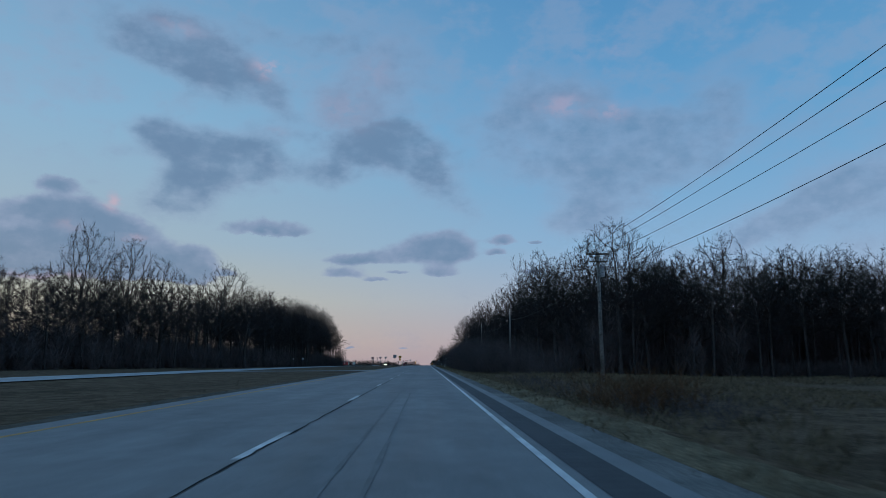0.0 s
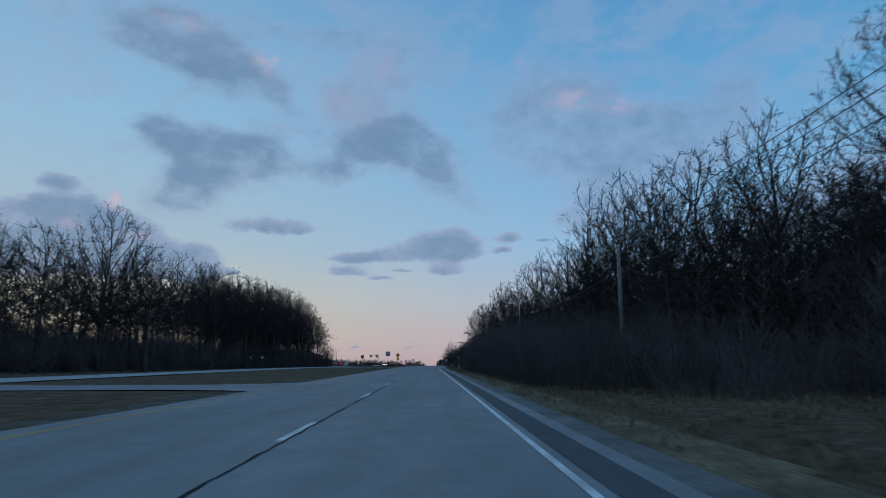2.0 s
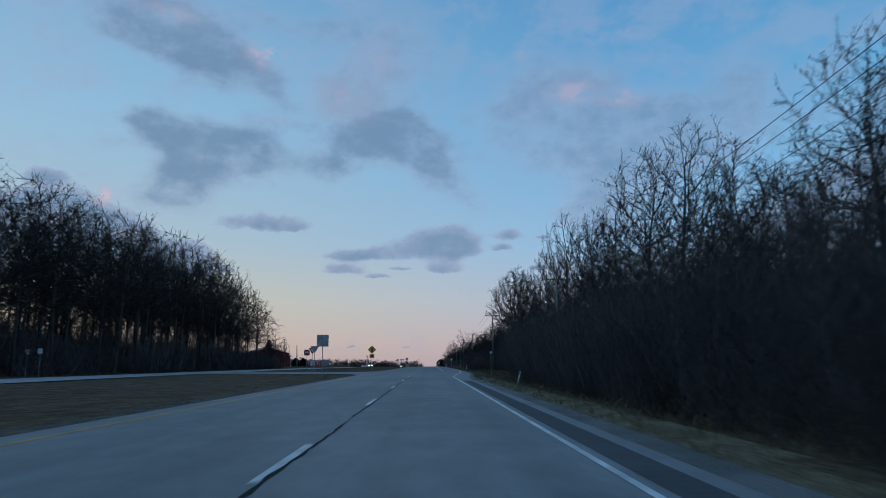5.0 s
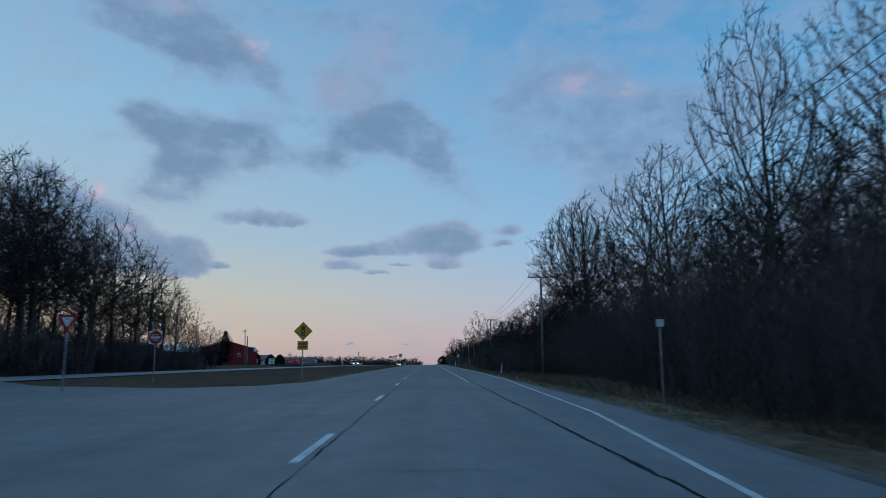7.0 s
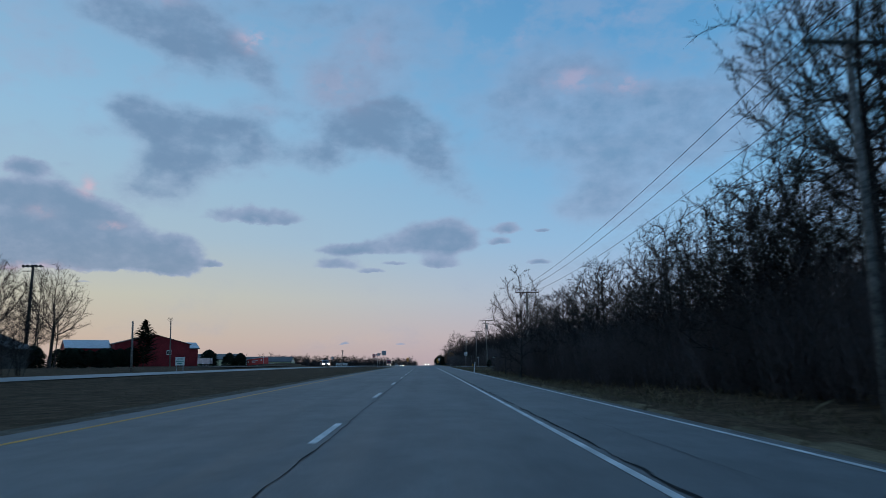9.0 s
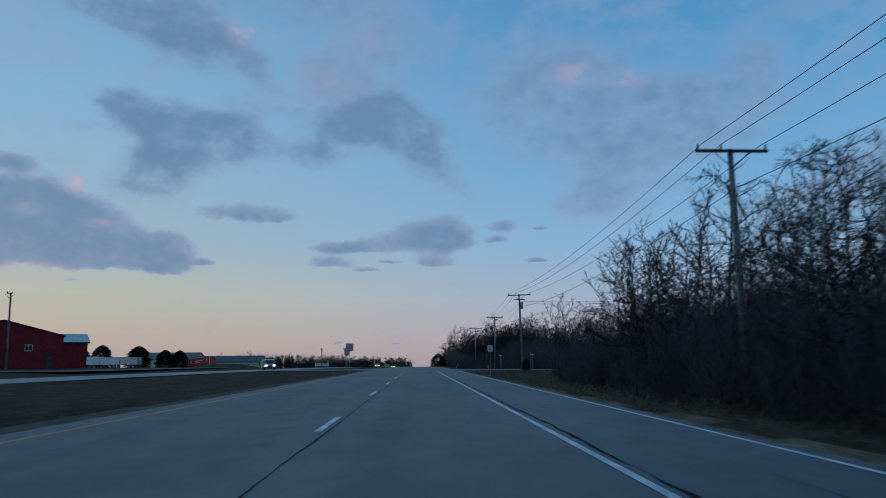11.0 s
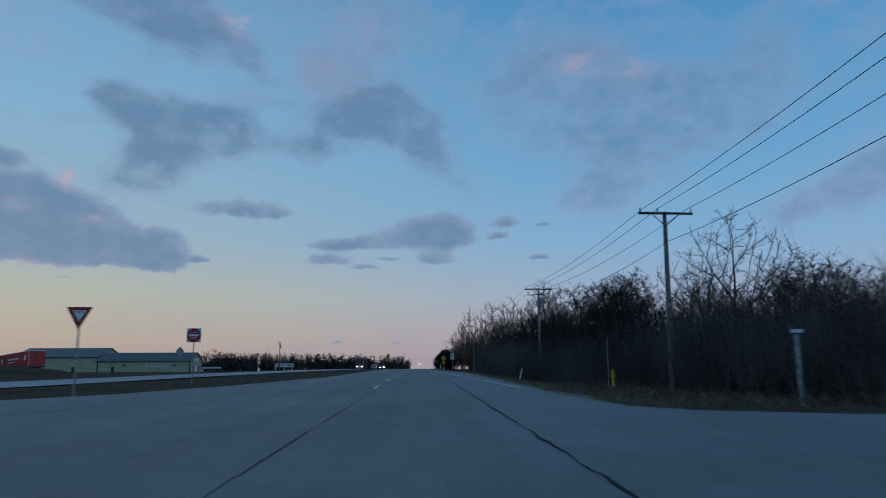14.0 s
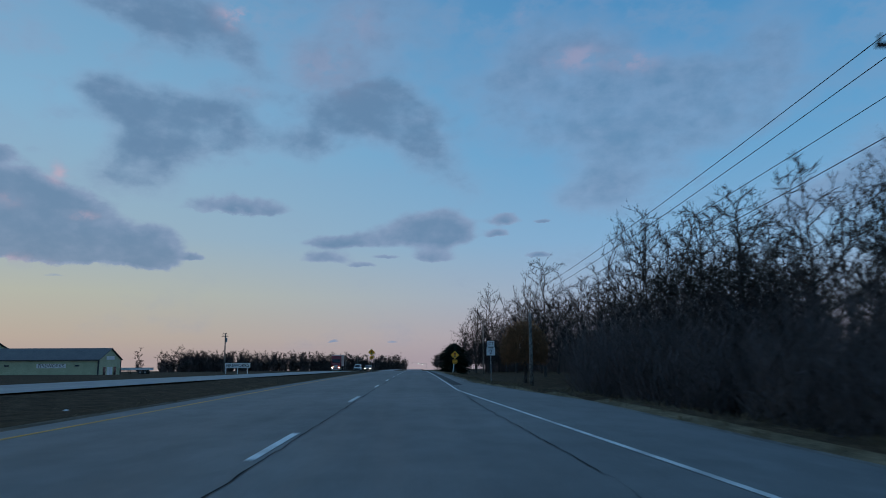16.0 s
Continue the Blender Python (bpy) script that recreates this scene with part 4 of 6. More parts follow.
for kind, x, y, h in ((0, 14.5, 357.0, 10.8), (1, 16.5, 364.0, 11.2), (3, 13.8, 369.0, 9.8), (2, 18.0, 372.0, 11.0), (1, 12.4, 362.5, 9.2), (0, 16.0, 350.0, 10.6), (3, 19.5, 357.0, 11.5), (2, 13.0, 346.0, 8.8)):
    plant(edges[kind], x, y, h / 10, None, rng)
for i in range(14):
    plant(rng.choice(fars), rng.uniform(24, 42), 302 + i * 5.5, rng.uniform(0.5, 0.62), rng=rng, massed=near_wood)
for x, y, s in ((18.4, 393.5, 0.8), (24.0, 398.0, 0.8), (27.5, 402.0, 0.75), (30.0, 397.0, 0.85), (22.0, 391.0, 0.8), (34.0, 401.0, 0.9)):
    plant(rng.choice(edges), x, y, s, rng=rng)
# beyond the side road
plant(sparse[0], 34.0, 487.0, 1.03, 20, rng)
for i in range(24):
    x = 18 + 4.0 * i + rng.uniform(-1, 1)
    plant(rng.choice(edges), x, 447 + rng.uniform(0, 8) + 0.3 * i, rng.uniform(0.9, 1.15) * line(x, (18, 26, 35, 90), (0.58, 0.7, 1.1, 1.3)), rng=rng)
    y = 474 + rng.uniform(0, 28)
    plant(rng.choice(fars), x + 10, y, rng.uniform(0.85, 1.05) * line(y, (474, 502), (0.47, 0.62)) * line(i, (4, 20), (1.0, 1.2)), rng=rng, wide=1.3, massed=back_wood)
for i in range(30):
    y = rng.uniform(490, 545)
    plant(rng.choice(fars), rng.uniform(40, 130), y, rng.uniform(0.9, 1.05) * line(y, (490, 545), (0.58, 0.8)), rng=rng, wide=1.2, massed=back_wood)
for kind, x, y, h in ((3, 14.2, 502.0, 7.6), (1, 13.6, 515.0, 11.2), (2, 15.2, 532.0, 10.2), (0, 14.8, 554.0, 13.6), (1, 17.2, 579.0, 14.6), (3, 23.0, 542.0, 15.6), (2, 13.2, 600.0, 10.5), (0, 22.0, 499.0, 11.5), (2, 24.5, 494.5, 11.0), (1, 20.5, 502.5, 10.8), (0, 17.2, 510.0, 11.2), (2, 15.8, 514.0, 10.6), (1, 23.0, 507.5, 12.0), (3, 26.5, 500.5, 12.0), (2, 19.5, 515.0, 12.0),
                      (1, 14.3, 613.0, 17.0), (0, 13.6, 634.0, 15.8), (2, 12.6, 622.0, 13.5), (3, 19.3, 506.5, 11.2), (0, 20.0, 522.0, 13.0)):
    plant(edges[kind], x, y, h / 10, None, rng, 0.85)
for kind, x, y, h in ((0, 25.4, 461.0, 7.8), (1, 28.0, 463.5, 8.6), (2, 30.6, 466.0, 9.2), (3, 29.0, 470.0, 9.0), (0, 33.4, 472.0, 9.8), (2, 36.5, 475.0, 10.6), (1, 39.5, 478.0, 11.2)):
    plant(edges[kind], x, y, h / 10, None, rng, 1.15)
for i in range(13):
    x, y = 17.5 + 1.05 * i + rng.uniform(-0.8, 0.8), 487 + 1.9 * i + rng.uniform(-2, 2)
    plant(edges[i % 4], x, y, rng.uniform(0.95, 1.06) * line(y, (486, 512), (0.92, 1.4)), rng=rng, wide=0.95)
for i in range(44):
    y = 452 + i * 4.4 + rng.uniform(-1.3, 1.3)
    x = line(y, (452, 475, 512, 525, 560, 640), (19.0, 13.5, 13.5, 20.0, 20.0, 15.0)) + rng.uniform(0, 2.5) + 4.5 * (i % 3)
    plant(rng.choice(edges), x, y, rng.uniform(0.85, 1.05) * line(y, (450, 468, 482, 502, 512, 560, 600), (0.62, 0.85, 0.62, 0.62, 0.95, 1.2, 1.35)), rng=rng)
for i in range(26):
    plant(rng.choice(fars), rng.uniform(28, 48), 500 + i * 5.5, rng.uniform(0.55, 0.7) * line(500 + i * 5.5, (500, 600), (0.9, 1.15)), rng=rng, massed=back_wood)


def front_left(y):
    """Edge of the wood across the far carriageway."""
    return line(y, (0, 60, 100, 145, 200, 245, 326), (-64, -58, -51, -45, -43, -40.5, -40.0))


# the wood across the far carriageway
for kind, x, y, h, turn, wide in ((1, -59.0, 116.0, 25.0, 30, 0.6), (2, -53.5, 120.5, 22.8, 200, 0.75), (0, -49.5, 126.5, 21.2, 290, 0.75), (1, -46.5, 155.0, 23.4, 60, 0.8), (0, -42.5, 160.0, 18.6, 120, 0.8),
                                 (2, -49.5, 209.5, 22.2, 10, 0.8), (0, -58.0, 252.0, 25.0, 80, 0.75), (1, -44.0, 281.0, 23.6, 150, 0.75)):
    plant(oaks[kind], x, y, h / 20, turn, rng, wide)
for i in range(150):
    y = -8 + i * 2.17 + rng.uniform(-1.5, 1.5)
    plant(rng.choice(woods if i % 4 == 0 and y > 60 else fars), front_left(y) - 1.0 - rng.uniform(0, 3) - 5.5 * (i % 4), y,
          rng.uniform(0.84, 1.04) * line(y, (40, 120, 145, 200, 250, 296, 308, 322), (0.8, 0.84, 0.92, 1.05, 1.15, 1.15, 0.9, 0.64)), rng=rng, massed=None if i % 4 == 0 and y > 60 else far_wood)
for i in range(34):
    y = 196 + i * 3.1
    plant(rng.choice(fars), front_left(y) - rng.uniform(0.5, 9), y, rng.uniform(1.0, 1.16) * line(y, (280, 302), (1.0, 0.75)), rng=rng, massed=far_wood)
for i in range(50):
    y = -20 + i * 6.6
    plant(rng.choice(fars), front_left(y) - rng.uniform(24, 45), y, rng.uniform(0.85, 1.0), rng=rng, massed=far_wood)
for i in range(7):
    plant(rng.choice(slims), -40.0 - 3.2 * (i % 3), 303 + i * 3.2, rng.uniform(0.95, 1.05) * line(303 + i * 3.2, (303, 312, 322), (1.12, 0.9, 0.66)), rng=rng, wide=1.3)
for i in range(9):
    plant(rng.choice(smalls), -39.5 - rng.uniform(0, 4), 322 + i * 1.8, rng.uniform(0.6, 0.9), rng=rng)
for x, y, s in ((-70.6, 394.6, 0.9), (-75.5, 398.0, 0.95), (-79.0, 391.0, 0.9), (-83.0, 394.0, 1.0), (-87.0, 391.0, 0.95), (-92.0, 396.0, 1.0), (-77.5, 403.0, 0.7), (-73.0, 401.0, 0.7)):
    plant(oaks[int(-x) % 3] if s == 0.9 or s == 1.0 else woods[int(-x) % 4], x, y, s * 1.08, rng=rng, wide=0.8)


grove(near_wood, "bare trees inside the roadside wood")
grove(open_wood, "bare trees behind the open wood's edge")
grove(far_wood, "bare trees behind the edge of the wood across the highway")
grove(back_wood, "bare trees farther back beyond the side road")


# ---- brush, deep woods and grass, too many to count ----
def cones(base, tip, radius, rs):
    """Straight three-sided thin cones, as arrays."""
    n = len(base)
    w = rs.uniform(0, 6.28, n)[:, None] + np.arange(3) * 2.0944
    axis = tip - base
    axis = axis / np.linalg.norm(axis, axis=1, keepdims=True)
    a = np.cross(axis, np.where(np.abs(axis[:, 2:]) < 0.9, (0.0, 0.0, 1.0), (1.0, 0.0, 0.0)))
    a = a / np.linalg.norm(a, axis=1, keepdims=True)
    b = np.cross(axis, a)
    ring = (a[:, None] * np.cos(w)[..., None] + b[:, None] * np.sin(w)[..., None]) * radius[:, None, None]
    return np.concatenate([base[:, None] + ring, tip[:, None]], 1)


def slivers(base, tip, radius, rs):
    """The thinnest twigs, one pointed blade each, as arrays."""
    side = np.cross(tip - base, rs.normal(0, 1, base.shape))
    side = side / np.linalg.norm(side, axis=1, keepdims=True) * radius[:, None] * 0.9
    return np.stack([base - side, base + side, tip], 1)


def cone_mesh(name, groups, material, fine=()):
    v = np.concatenate(groups)
    tris = (np.array([(0, 1, 3), (1, 2, 3), (2, 0, 3)])[None] + 4 * np.arange(len(v))[:, None, None]).reshape(-1, 3)
    v = v.reshape(-1, 3)
    if len(fine):
        w = np.concatenate(fine)
        tris = np.concatenate([tris, (np.arange(3)[None] + 3 * np.arange(len(w))[:, None]) + len(v)])
        v = np.concatenate([v, w.reshape(-1, 3)])
    return arrays_mesh(name, v, tris, material)


def heights(xy):
    return np.array([gz(y) + land(x, y) for x, y in xy])


def shoots(rs, own_base, own_tip, count, lo, hi, length, spread, rise, radius):
    """Side shoots that spring from a set of straight stems."""
    own = np.repeat(np.arange(len(own_base)), count)
    n = len(own)
    f = rs.uniform(lo, hi, n)[:, None]
    base = own_base[own] * (1 - f) + own_tip[own] * f
    a = rs.uniform(0, 6.283, n)
    along = own_tip - own_base
    along = (along / np.linalg.norm(along, axis=1, keepdims=True))[own]
    out = np.stack([np.cos(a) * spread, np.sin(a) * spread, rs.normal(rise - 0.35, 0.3, n)], 1) + along * 0.75
    out = out / np.linalg.norm(out, axis=1, keepdims=True)
    ln = (np.linalg.norm(own_tip - own_base, axis=1)[own] * length * rs.uniform(0.5, 1.2, n) * (1.2 - 0.6 * f[:, 0]))[:, None]
    return base, base + out * ln, np.full(n, radius) * rs.uniform(0.7, 1.3, n)


def copse(name, spots, tall, label, seed, limbs=13, twigs=6, ends=5, thin=0.046, trunk=0.14, low=0.22, long=0.36):
    """Bare trees deep in the wood, joined: trunk, limbs and twigs."""
    rs = np.random.RandomState(seed)
    spots = np.array(spots)
    n = len(spots)
    h = np.array([tall(x, y) for x, y in spots]) * rs.uniform(0.75, 1.12, n)
    base = np.c_[spots, heights(spots) - 0.3]
    tip = base + np.c_[rs.normal(0, 0.05, (n, 2)) * h[:, None], h]
    groups = [cones(base, tip, trunk * rs.uniform(0.7, 1.3, n), rs)]
    b, t, r = shoots(rs, base, tip, limbs, low, 0.97, long, 0.8, 0.4, trunk * 0.36)
    groups.append(cones(b, t, r, rs))
    b2, t2, r2 = shoots(rs, b, t, twigs, 0.15, 0.97, 0.45, 0.9, 0.45, thin * 1.2)
    groups.append(cones(b2, t2, r2, rs))
    b3, t3, r3 = shoots(rs, b2, t2, ends, 0.2, 0.97, 0.85, 0.9, 0.55, thin * 0.8)
    tagged(new(name, cone_mesh(name, groups, M_TWIG, [slivers(b3, t3, r3, rs)])), label, "woods", kind="stuff")


def thicket(name, spots, tall, label, seed, stems=7, sides=27, material=M_BRUSH, thick=0.011):
    """Bushes: fans of stems with side shoots."""
    rs = np.random.RandomState(seed)
    spots = np.array(spots)
    z = heights(spots)
    high = np.array([tall(x, y) for x, y in spots]) * rs.uniform(0.7, 1.18, len(spots))
    own = np.repeat(np.arange(len(spots)), stems)
    n = len(own)
    off = rs.normal(0, 0.35, (n, 2))
    base = np.c_[spots[own] + off, z[own] - 0.15]
    h = high[own] * rs.uniform(0.55, 1.05, n)
    tip = base + np.c_[off * 1.3 + rs.normal(0, 0.12, (n, 2)) * h[:, None], h]
    groups = [cones(base, tip, thick * 1.3 * rs.uniform(0.7, 1.3, n), rs)]
    b, t, r = shoots(rs, base, tip, sides, 0.05, 0.97, 0.4, 0.9, 0.75, thick * 0.9)
    tagged(new(name, cone_mesh(name, groups, material, [slivers(b, t, r, rs)])), label, "bushes", kind="stuff")


rng = random.Random(23)


def face_right(y):
    """Where the brush begins beside the near verge."""
    return line(y, (88, 100, 112, 205, 235, 262, 297, 313, 330, 360, 402), (14.0, 9.5, 7.0, 7.6, 10.2, 14.0, 14.5, 11.7, 10.4, 11.5, 15.5))


near_brush = []
for i in range(1000):
    y = rng.uniform(88, 297)
    x = face_right(y) + abs(rng.gauss(0, 3.2))
    if not (212 < y < 221 and x < 12.5):
        near_brush.append((x, y))
thicket("brush", near_brush, lambda x, y: line(y, (88, 110, 140, 290, 297), (3.0, 5.4, 6.4, 6.2, 4.8)) * (0.62 + 0.038 * min(x, 14)), "dense dark leafless brush below the roadside trees", 3)
thicket("brush", [(face_right(y) + abs(rng.gauss(0, 3.4)), y) for y in (rng.uniform(293, 380) for i in range(480))], lambda x, y: 4.8, "dense dark leafless brush below the power line", 4, sides=30)
thicket("brush", [(11.6 + abs(rng.gauss(0, 5)), rng.uniform(366, 389)) for i in range(110)], lambda x, y: 3.0, "low dark brush at the end of the wood", 34, sides=20, thick=0.026)
far_brush = []
for i in range(820):
    y = rng.uniform(433, 640)
    far_brush.append((line(y, (433, 445, 462, 475, 512, 520, 600, 640), (18.0, 15.0, 14.5, 8.6, 8.0, 22.0, 24.0, 15.0)) + abs(rng.gauss(0, 3.0)), y))
for i in range(420):
    x = rng.uniform(16, 110)
    far_brush.append((x, 437 + abs(rng.gauss(0, 4)) + 0.05 * x))
thicket("brush", far_brush, lambda x, y: line(y, (475, 512), (3.6, 4.4)) if x < 16 else 4.8, "dense dark leafless brush beyond the side road", 5, sides=28, thick=0.013)
thicket("brush", [(rng.uniform(27, 85), 96 + abs(rng.gauss(0, 5))) for i in range(300)], lambda x, y: 2.2, "leafless undergrowth under the open wood", 6, thick=0.028)
thicket("brush", [(front_left(y) + 1.0 - abs(rng.gauss(0, 7)), y) for y in (rng.uniform(-20, 326) for i in range(760))], lambda x, y: line(y, (40, 120, 300, 324), (4.0, 4.8, 5.0, 3.6)), "dense leafless undergrowth across the highway", 7, thick=0.036)
thicket("brush", [(8.8 + rng.gauss(0, 1.3), rng.uniform(16, 66)) for i in range(80)], lambda x, y: 1.0, "dark brown dead weeds in the roadside ditch", 33, 6, 12, M_BRUSH, 0.01)
thicket("brush", [(8.6 + rng.uniform(-1.6, 1.6), 27 + rng.uniform(-4, 5)) for i in range(26)], lambda x, y: 1.7, "low reddish-brown bush in the roadside ditch", 8, 9, 18, M_RUST, 0.009)
thicket("undergrowth", [(front_left(y) - rng.uniform(2, 22), y) for y in (rng.uniform(-20, 130) for i in range(200))], lambda x, y: 7.5, "dark undergrowth in the far wood", 35, thick=0.07)
thicket("undergrowth", [(rng.uniform(30, 95), rng.uniform(106, 140)) for i in range(420)], lambda x, y: 9.0, "dark undergrowth deep in the open wood", 24, thick=0.06)
thicket("undergrowth", [(rng.uniform(20, 45), rng.uniform(90, 380)) for i in range(640)], lambda x, y: line(y, (90, 100, 180, 255, 280, 300), (8.0, 9.5, 10.2, 10.2, 8.2, 6.5)), "dark undergrowth deep in the roadside wood", 25, thick=0.06)
thicket("undergrowth", [(front_left(y) - rng.uniform(6, 50), y) for y in (rng.uniform(-40, 318) for i in range(700))], lambda x, y: 8.0, "dark undergrowth deep in the far wood", 26, thick=0.075)
thicket("undergrowth", [(rng.uniform(17, 120), rng.uniform(448, 515)) for i in range(420)] + [(rng.uniform(18, 60), rng.uniform(452, 500)) for i in range(260)] + [(rng.uniform(28, 120), rng.uniform(515, 650)) for i in range(160)], lambda x, y: 5.2, "dark undergrowth beyond the side road", 27, thick=0.06)
far_line = []
for i in range(310):
    f = 0.33 + 0.67 * rng.random() ** 1.15
    far_line.append((-215 + 195 * f + rng.uniform(-12, 12), 750 + 330 * f + rng.uniform(-15, 60)))
copse("far_woods", far_line, lambda x, y: 11.5, "far line of bare trees on the horizon", 19, 12, 5, 3, 0.14, 0.12, 0.12, 0.45)
thicket("far_woods", far_line, lambda x, y: 7.5, "far undergrowth along the horizon", 29, thick=0.2)
copse("far_woods", [(13 + abs(rng.gauss(0, 16)), rng.uniform(660, 1100)) for i in range(120)], lambda x, y: 11.0, "far bare trees beside the highway", 20, 13, 6, 4, 0.08, 0.12, 0.15, 0.42)


def tufts(name, spots, tall, label, seed, per=5):
    """Clumps of dry grass blades, each blade bent and pointed."""
    rs = np.random.RandomState(seed)
    spots = np.array(spots)
    z = heights(spots)
    own = np.repeat(np.arange(len(spots)), per)
    n = len(own)
    base = np.c_[spots[own] + rs.normal(0, 0.1, (n, 2)), z[own] - 0.02]
    h = tall * rs.uniform(0.4, 1.15, n)
    lean = rs.normal(0, 0.4, (n, 2)) * h[:, None]
    w = rs.uniform(0, 3.14, n)
    side = np.stack([np.cos(w), np.sin(w), 0 * w], 1) * 0.008
    mid = base + np.c_[lean * 0.35, h * 0.6]
    tip = base + np.c_[lean, h]
    v = np.stack([base - side, base + side, mid + side * 0.5, tip], 1)
    t = np.array([(0, 1, 2), (0, 2, 3)])
    tris = (t[None] + 4 * np.arange(n)[:, None, None]).reshape(-1, 3)
    tagged(new(name, arrays_mesh(name, v.reshape(-1, 3), tris, M_BLADE)), label, "grass", kind="stuff")


def verge_spots(count, first, spread, y0, y1):
    out = []
    for i in range(count):
        y = rng.uniform(y0, y1)
        if not 413 < y < 432:
            out.append((verge_right(y) + first + abs(rng.gauss(0, spread)), y))
    return out


tufts("grass", verge_spots(8000, 0.05, 1.4, -4, 560), 0.15, "short dry grass along the gravel shoulder", 9)
tufts("grass", verge_spots(6000, 2.0, 5.0, -4, 520), 0.42, "tall dry straw grass in the roadside ditch", 10)
tufts("grass", [(12.5 + 16 * rng.random() ** 1.3, rng.uniform(24, 66)) for i in range(2600)], 0.3, "pale matted straw grass in the field", 13)
tufts("grass", [(7.2 + 5 * rng.random(), rng.uniform(211, 222)) for i in range(900)], 0.55, "tall straw grass on the bank between brush clumps", 15)
tufts("grass", [(10 + 50 * rng.random(), rng.uniform(60, 96)) for i in range(1600)], 0.5, "tall dry grass before the wood", 14)
spots = []
for i in range(6000):
    y = rng.uniform(0, 560)
    if min(abs(y - 91.5), abs(y - 232), abs(y - 436)) > 17:
        spots.append((SHOULDER_LEFT - 0.1 - (SHOULDER_LEFT - opposite(y) - 0.3) * rng.random() ** 1.6, y))
tufts("grass", spots, 0.11, "short mown dry grass in the median", 12)


# ---- evergreens ----
def conifer(seed, height, width, name="evergreen_tree", label="dark green conical evergreen tree", full=False, ragged=False):
    rng = random.Random(seed)
    wood, needles = Shape(), Shape()
    wood.tube([(0, 0, -0.2), (0, 0, height * 0.5), (0, 0, height)], (0.12, 0.08, 0.02), 6)
    for i in range(int(height * (220 if full else 130))):
        f = rng.random() ** 0.75
        z = 0.15 + f * (height - 0.15)
        r = width * ((1 - f ** 3.2) ** 0.6 if full else (1 - f) ** 0.8) * rng.uniform(0.55, 1.12) + 0.05
        if ragged:
            r = width * min(1.0, 1.9 * (1 - f) + 0.12) * rng.choice((0.35, 0.5, 0.6, 0.75, 1.15))
        a = rng.uniform(0, 6.283)
        tip = Vector((math.cos(a) * r, math.sin(a) * r, z + r * (0.35 if ragged else -0.12)))
        root = Vector((math.cos(a) * r * 0.25, math.sin(a) * r * 0.25, z + r * 0.1))
        side = Vector((-math.sin(a), math.cos(a), 0)) * rng.uniform(0.08, 0.2)
        drop = Vector((0, 0, -rng.uniform(0.05, 0.16)))
        m = root.lerp(tip, 0.6)
        needles.poly((root, m + side, tip, m - side, m + drop), [(0, 1, 2), (0, 2, 3), (0, 1, 4), (4, 1, 2), (4, 2, 3), (0, 4, 3)])
    ob = thing(name, pose(0, 0, -500), label, "tree")
    part("trunk", wood, M_BARK, ob)
    part("crown", needles, M_NEEDLE, ob)
    return ob


firs = [conifer(1, 6.6, 3.9, full=True, label="broad dark evergreen tree by the trailers"), conifer(2, 5.6, 3.0, full=True, label="broad dark evergreen tree by the trailers")]
for j, x, y, s in ((0, -82.3, 526.0, 1.04), (1, -74.3, 525.0, 1.0), (1, -70.1, 525.0, 0.96), (1, -92.8, 526.0, 1.15), (1, -98.8, 526.0, 1.1)):
    plant(firs[j], x, y, s, rng=rng)
plant(firs[0], 7.5, 618.0, 0.95, rng=rng)
ragged_fir = conifer(7, 10.9, 3.0, label="ragged broad dark evergreen tree before the barn", ragged=True)
ragged_fir.matrix_basis = spot(-66.4, 427.0)
shrub = conifer(3, 1.6, 0.55, "evergreen_shrub", "dark upright evergreen shrub at the pole's foot", True)
shrub.matrix_basis = spot(13.6, 415.2)
hedge = conifer(4, 4.0, 2.3, "evergreen_shrub", "dark rounded evergreen shrub before the barn", True)
for i in range(8):
    plant(hedge, -69.4 - 2.1 * i, 426.6 - 0.5 * i, rng.uniform(0.95, 1.1), rng=rng)
for x, y, s in ((-68.0, 385.0, 0.95), (-72.0, 384.0, 1.0), (-59.5, 382.0, 0.85), (-56.5, 386.0, 0.9), (-62.0, 384.0, 0.6)):
    plant(hedge, x, y, s, rng=rng)
for o in (*oaks, *lofty, *sparse, *woods, *slims, *fars, *edges, *smalls, *firs, hedge):
    for c in o.children_recursive:
        bpy.data.objects.remove(c)
    bpy.data.objects.remove(o)

# the round rust-brown tree by the route marker
rs = np.random.RandomState(31)
crown_tree = thing("ornamental_tree", spot(9.8, 538.0), "round-crowned tree with dense rust-brown twigs", "tree")
part("trunk", Shape().tube([(0, 0, -0.3), (0.1, 0, 1.2), (0, 0.1, 3.2)], (0.2, 0.14, 0.06), 7), M_BARK, crown_tree)
n = 5200
a, u = rs.uniform(0, 6.283, n), rs.uniform(-0.5, 1.0, n)
rr = rs.uniform(0.3, 1.0, n) ** 0.5
c = np.sqrt(np.clip(1 - u * u, 0, 1))
base = np.stack([np.cos(a) * c * rr * 2.3, np.sin(a) * c * rr * 2.3, 2.9 + u * rr * 2.8], 1)
tips = base + np.c_[rs.normal(0, 0.35, (n, 2)), rs.uniform(0.2, 0.8, n)]
part("crown", cone_mesh("crown", [cones(base, tips, np.full(n, 0.018), rs)], M_RUST_TWIG), None, crown_tree)

